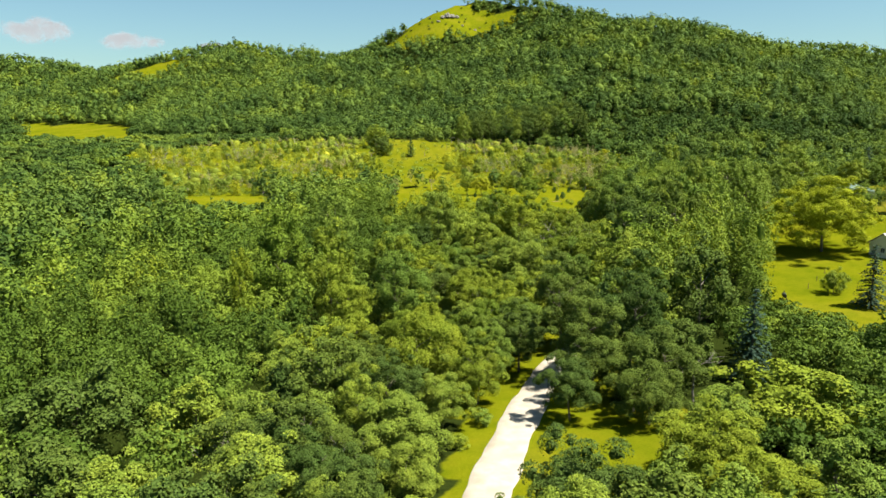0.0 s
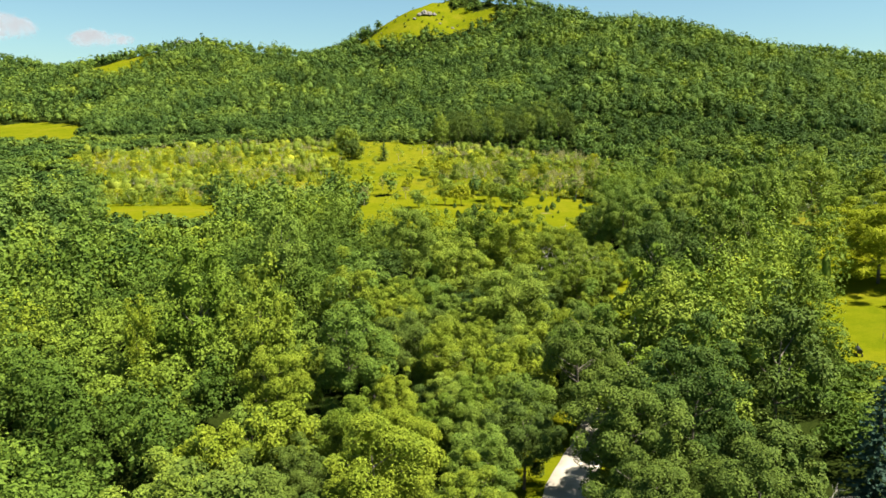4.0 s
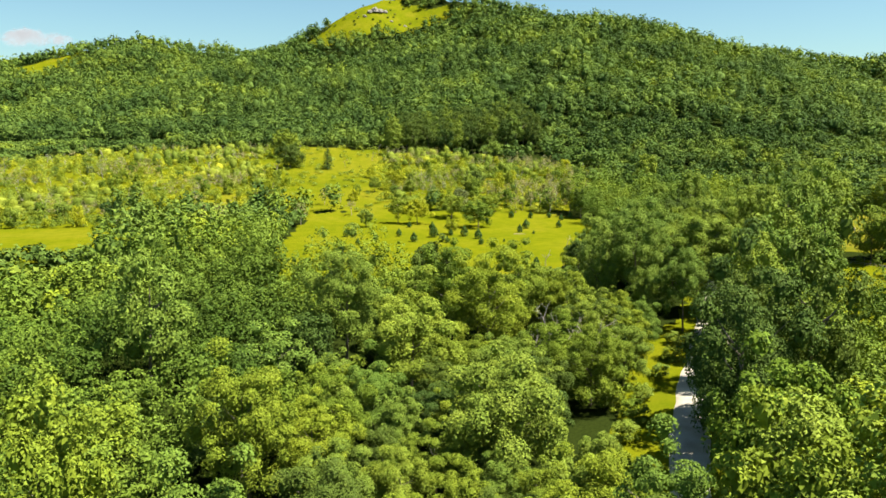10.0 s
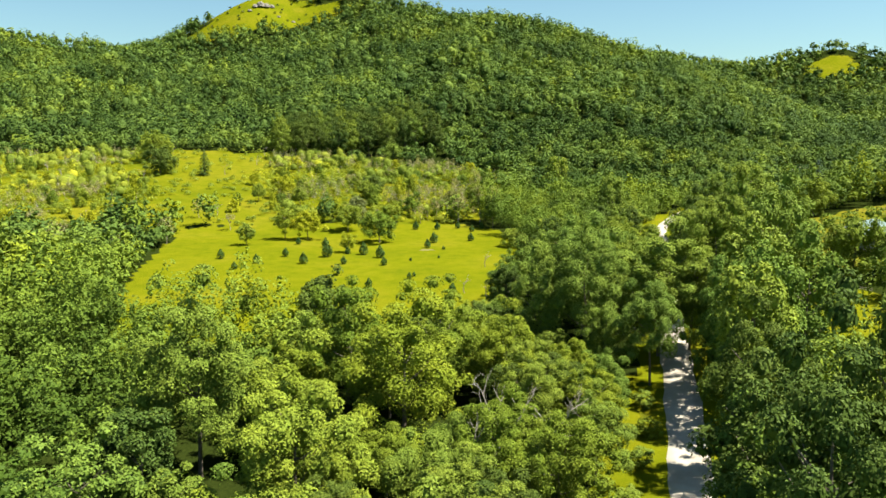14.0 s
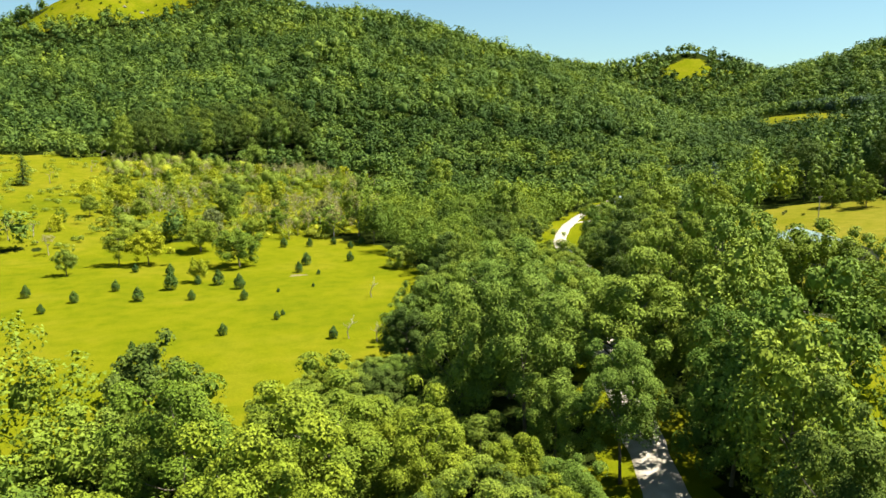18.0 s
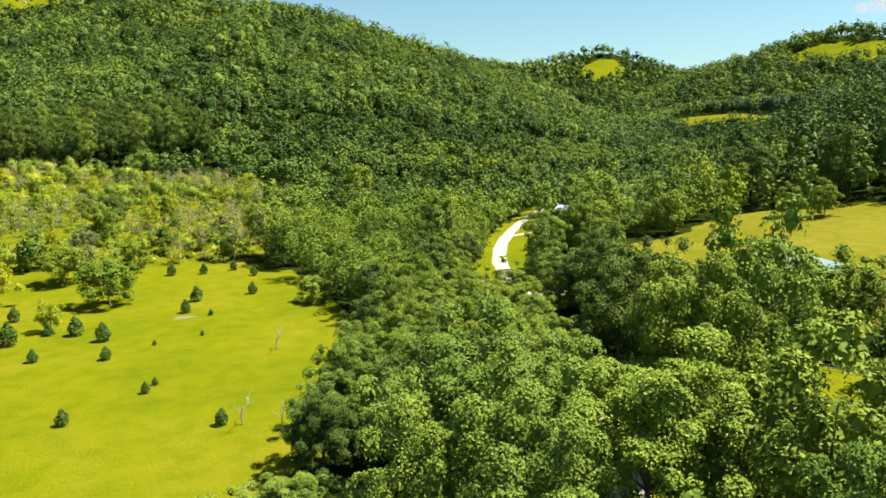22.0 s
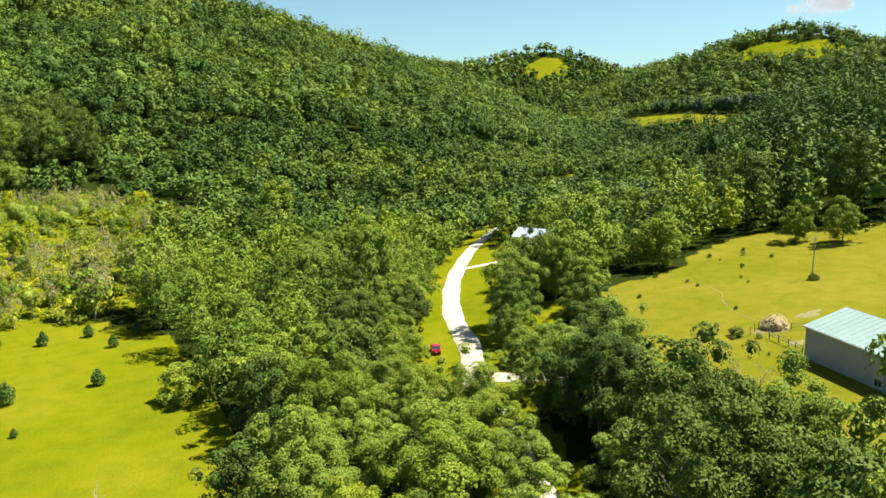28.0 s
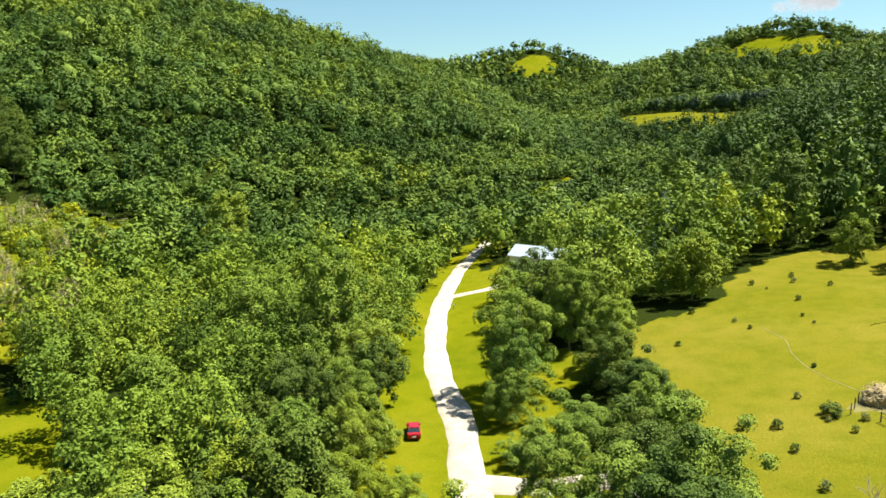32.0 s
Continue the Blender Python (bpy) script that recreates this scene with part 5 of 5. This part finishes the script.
ux, uy, urng = scatter(-205, 150, 398, 610, 9.5, 23)
clump = np.sin(ux * 0.11 + np.sin(uy * 0.07)) * np.sin(uy * 0.13 + np.cos(ux * 0.05)) * 0.5 + 0.5
okk = (inside(ux, uy, UPPER) | inside(ux, uy, WESTFIELD)) & (urng.random(len(ux)) < 0.1 + 0.9 * lane(ux, uy) * (0.35 + clump))
ux, uy = ux[okk], uy[okk]
for k in range(len(ux)):
    x, y = float(ux[k]), float(uy[k])
    kind = (k * 13) % 10
    if kind < 3:
        snag(x, y, float(urng.uniform(4, 9)), k, "thin grey half-dead sapling in the rough meadow", "meadow saplings")
    elif kind < 6 and y < 545:
        h = float(urng.uniform(2.5, 6))
        bush(x, y, h, h * 0.55, ("scrub", "straw", "lime", "straw")[k % 4], "bush", "rounded yellow-green bush in the rough upper meadow", k)
    elif y < 545:
        h = float(urng.uniform(3.5, 8.5))
        bush(x, y, h, h * 0.42, ("green", "straw", "lime", "lime")[k % 4], "bush", "tall green thicket bush in the rough upper meadow", k)
sx, sy, srng = scatter(-205, 150, 398, 612, 3.9, 29)
clump = np.sin(sx * 0.09 + 2 * np.sin(sy * 0.05)) * np.sin(sy * 0.11 + np.cos(sx * 0.07)) * 0.5 + 0.5
okk = (inside(sx, sy, UPPER) | inside(sx, sy, WESTFIELD)) & (srng.random(len(sx)) < 0.12 + 0.95 * lane(sx, sy) * (0.2 + clump))
sx, sy = sx[okk], sy[okk]
woods("meadow_scrub", sx, sy, np.random.default_rng(44), 0.34, 60, "rough yellow-green and tan scrub over the upper meadow", 0.9, 2.8, 1.0 + 4.6 * np.random.default_rng(45).random(len(sx)) ** 1.6, 5, 0.9, "rough", core=0.4, skin=True)
tx_, ty_, trng = scatter(-200, 150, 400, 606, 6.5, 37)
clump = np.sin(tx_ * 0.045 + 1.5 * np.sin(ty_ * 0.03)) * np.sin(ty_ * 0.06 + np.cos(tx_ * 0.04)) * 0.5 + 0.5
okk = inside(tx_, ty_, UPPER) & (clump + 0.25 * trng.random(len(tx_)) > 0.78) & (lane(tx_, ty_) > 0.45)
woods("meadow_thicket", tx_[okk], ty_[okk], np.random.default_rng(46), 0.3, 180, "green thicket of small trees spreading over the rough meadow", 1.8, 4.2, 3.5 + 4.5 * np.random.default_rng(47).random(int(okk.sum())), 5, 0.42, "thicket", body=1, core=0.8, skin=True)
dx_, dy_, drng = scatter(-200, 152, 402, 600, 5.0, 41)
clump = np.sin(dx_ * 0.06 + 2.2) * np.sin(dy_ * 0.075 + np.sin(dx_ * 0.05)) * 0.5 + 0.5 + 0.3 * ss(60, 120, dx_)
okk = inside(dx_, dy_, UPPER) & (clump + 0.3 * drng.random(len(dx_)) > 0.86) & (lane(dx_, dy_) > 0.4)
woods("dry_saplings", dx_[okk], dy_[okk], np.random.default_rng(48), 0.17, 110, "pale tan leafless saplings and dry stems in the meadow", 1.0, 2.4, 3.0 + 4.0 * np.random.default_rng(49).random(int(okk.sum())), 5, 1.2, "tan", body=1, core=0.25, skin=False)
for k, (x, y, h, r, tone) in enumerate([
        (54.5, 381, 12, 7.4, "lime"), (48, 411, 11, 6.6, "lime"), (32, 394, 10, 6, "straw"), (24.4, 397, 12, 4.6, "lime"), (41.7, 363.5, 6.5, 2.7, "straw"), (63.5, 459, 10, 5.4, "green"), (91.7, 548, 13, 7, "green"), (28, 470, 11, 5.6, "straw"),
        (34, 454, 8.5, 4, "green"), (102.3, 404.6, 15, 3.8, "dark"), (11.6, 386.8, 7.5, 3.4, "green"), (17.3, 465.6, 8, 3.2, "green"), (-33.6, 566, 17, 10, "green"), (66, 420, 9, 5.2, "lime"), (67, 467, 10.5, 5.6, "dark"), (76, 432, 9, 4.4, "lime"),
        (-62, 408, 9, 5.6, "lime"), (84, 470, 9, 5, "lime"), (56, 440, 8, 4.2, "scrub"), (108, 446, 12, 5, "lime"), (96, 440, 9, 4.5, "scrub")]):
    tree(x, y, h, r, tone, seed=k + 3, label="low spreading tree with light green foliage on the meadow" if tone != "dark" else "slim dark green tree in the rough meadow", group="meadow trees", fine_leaves=False, bare=0.06)
SPARSE = [clump_crown(140 + s, 22, 900, 0.034, 1.2, 0.9, 0.7) for s in range(3)]
for k, (x, y, h, r) in enumerate([
        (102.3, 420.7, 15, 4.6), (93, 419.8, 12.5, 3.8), (85.3, 425, 10.5, 3.2), (-41.5, 375, 11, 4.6), (-22.6, 364, 10, 5.2), (78, 421, 9, 3), (110, 428, 13, 4), (97, 432, 11, 3.6), (-52, 388, 9, 4), (-14, 396, 9, 3.4),
        (-60, 430, 10, 4.2), (-30, 410, 9, 4), (70, 444, 10, 3.4), (88, 452, 11, 3.6), (104, 462, 11, 3.6), (118, 474, 11, 3.8), (60, 488, 9, 3.2), (82, 500, 9, 3.4), (104, 506, 10, 3.6), (44, 520, 9, 3.2), (66, 528, 9, 3.4), (-6, 440, 8, 2.8), (6, 420, 8, 2.8)]):
    b = new("half_dead_tree")
    b.location, b.rotation_euler = (x, y, float(ground_z(x, y)) - 0.1), (0, 0, k * 1.7)
    br = part_ob("bare_stem", SNAGS[k % 5], b)
    br.scale = (h * 0.8, h * 0.8, h * 0.95)
    c = part_ob("crown", SPARSE[k % 3], b, LEAF["tan"], "sparse pale tan twigs and leaves")
    c.location, c.scale = (0, 0, h * 0.62), (r, r, h * 0.34)
    tagged(b, "half-dead pale tan tree with bare branches", "dead tree", "half-dead meadow trees")

# ---- rock outcrop on the hilltop clearing ----
for k, (x, y, r, h) in enumerate([(46, 1297, 6, 7), (54, 1299, 5, 5), (38, 1294, 4, 4), (62, 1303, 4, 4), (30, 1283, 3, 2.5), (90, 1270, 3, 2.5), (70, 1276, 2.5, 2)]):
    heap("rock", x, y, r, h, ROCK, "weathered grey limestone outcrop on the grassy hilltop", 20 + k, "rock")
for k in range(26):
    a, d = k * 2.4, 20 + 70 * ((k * 7) % 26) / 26
    x, y = 45 + math.cos(a) * d, 1285 + math.sin(a) * d * 0.6
    bush(x, y, 3.0, 2.2, ("green", "scrub", "dark")[k % 3], "bush", "low bush on the grassy hilltop clearing", k, "hilltop bushes")

# ---- clouds ----
def cloud(x, y, z, w, h, seed):
    rng = np.random.default_rng(seed)
    lobes = [(rng.uniform(-0.8, 0.8) * w, rng.uniform(-0.2, 0.2) * w, 0, 0) for _ in range(12)]
    lobes = [(a, b, (1 - (a / w) ** 2) * h * rng.uniform(-0.1, 0.45), h * rng.uniform(0.3, 0.62) * (1.1 - abs(a / w) * 0.6)) for a, b, _, _ in lobes]
    p_, n_ = crown_points(rng, lobes, 5200, 0.5, 0.8)
    v, f = leaves_at(rng, (p_ + rng.normal(size=p_.shape) * h * 0.05) * (1, 1, 0.7), n_, h * 0.075, 3)
    ob = new("cloud", mesh_of("cloud", v, f, CLOUDM))
    ob.location = (x, y, z)
    ob.rotation_euler = (0, 0, math.atan2(-x, y))
    return tagged(ob, "small white fair-weather cloud in the blue sky", "cloud", kind="structure")


cloud(-1565, 3220, 400, 165, 95, 1)
cloud(-1251, 3357, 375, 150, 75, 2)
cloud(-929, 3460, 372, 60, 30, 3)
cloud(3195, 1957, 520, 150, 80, 4)
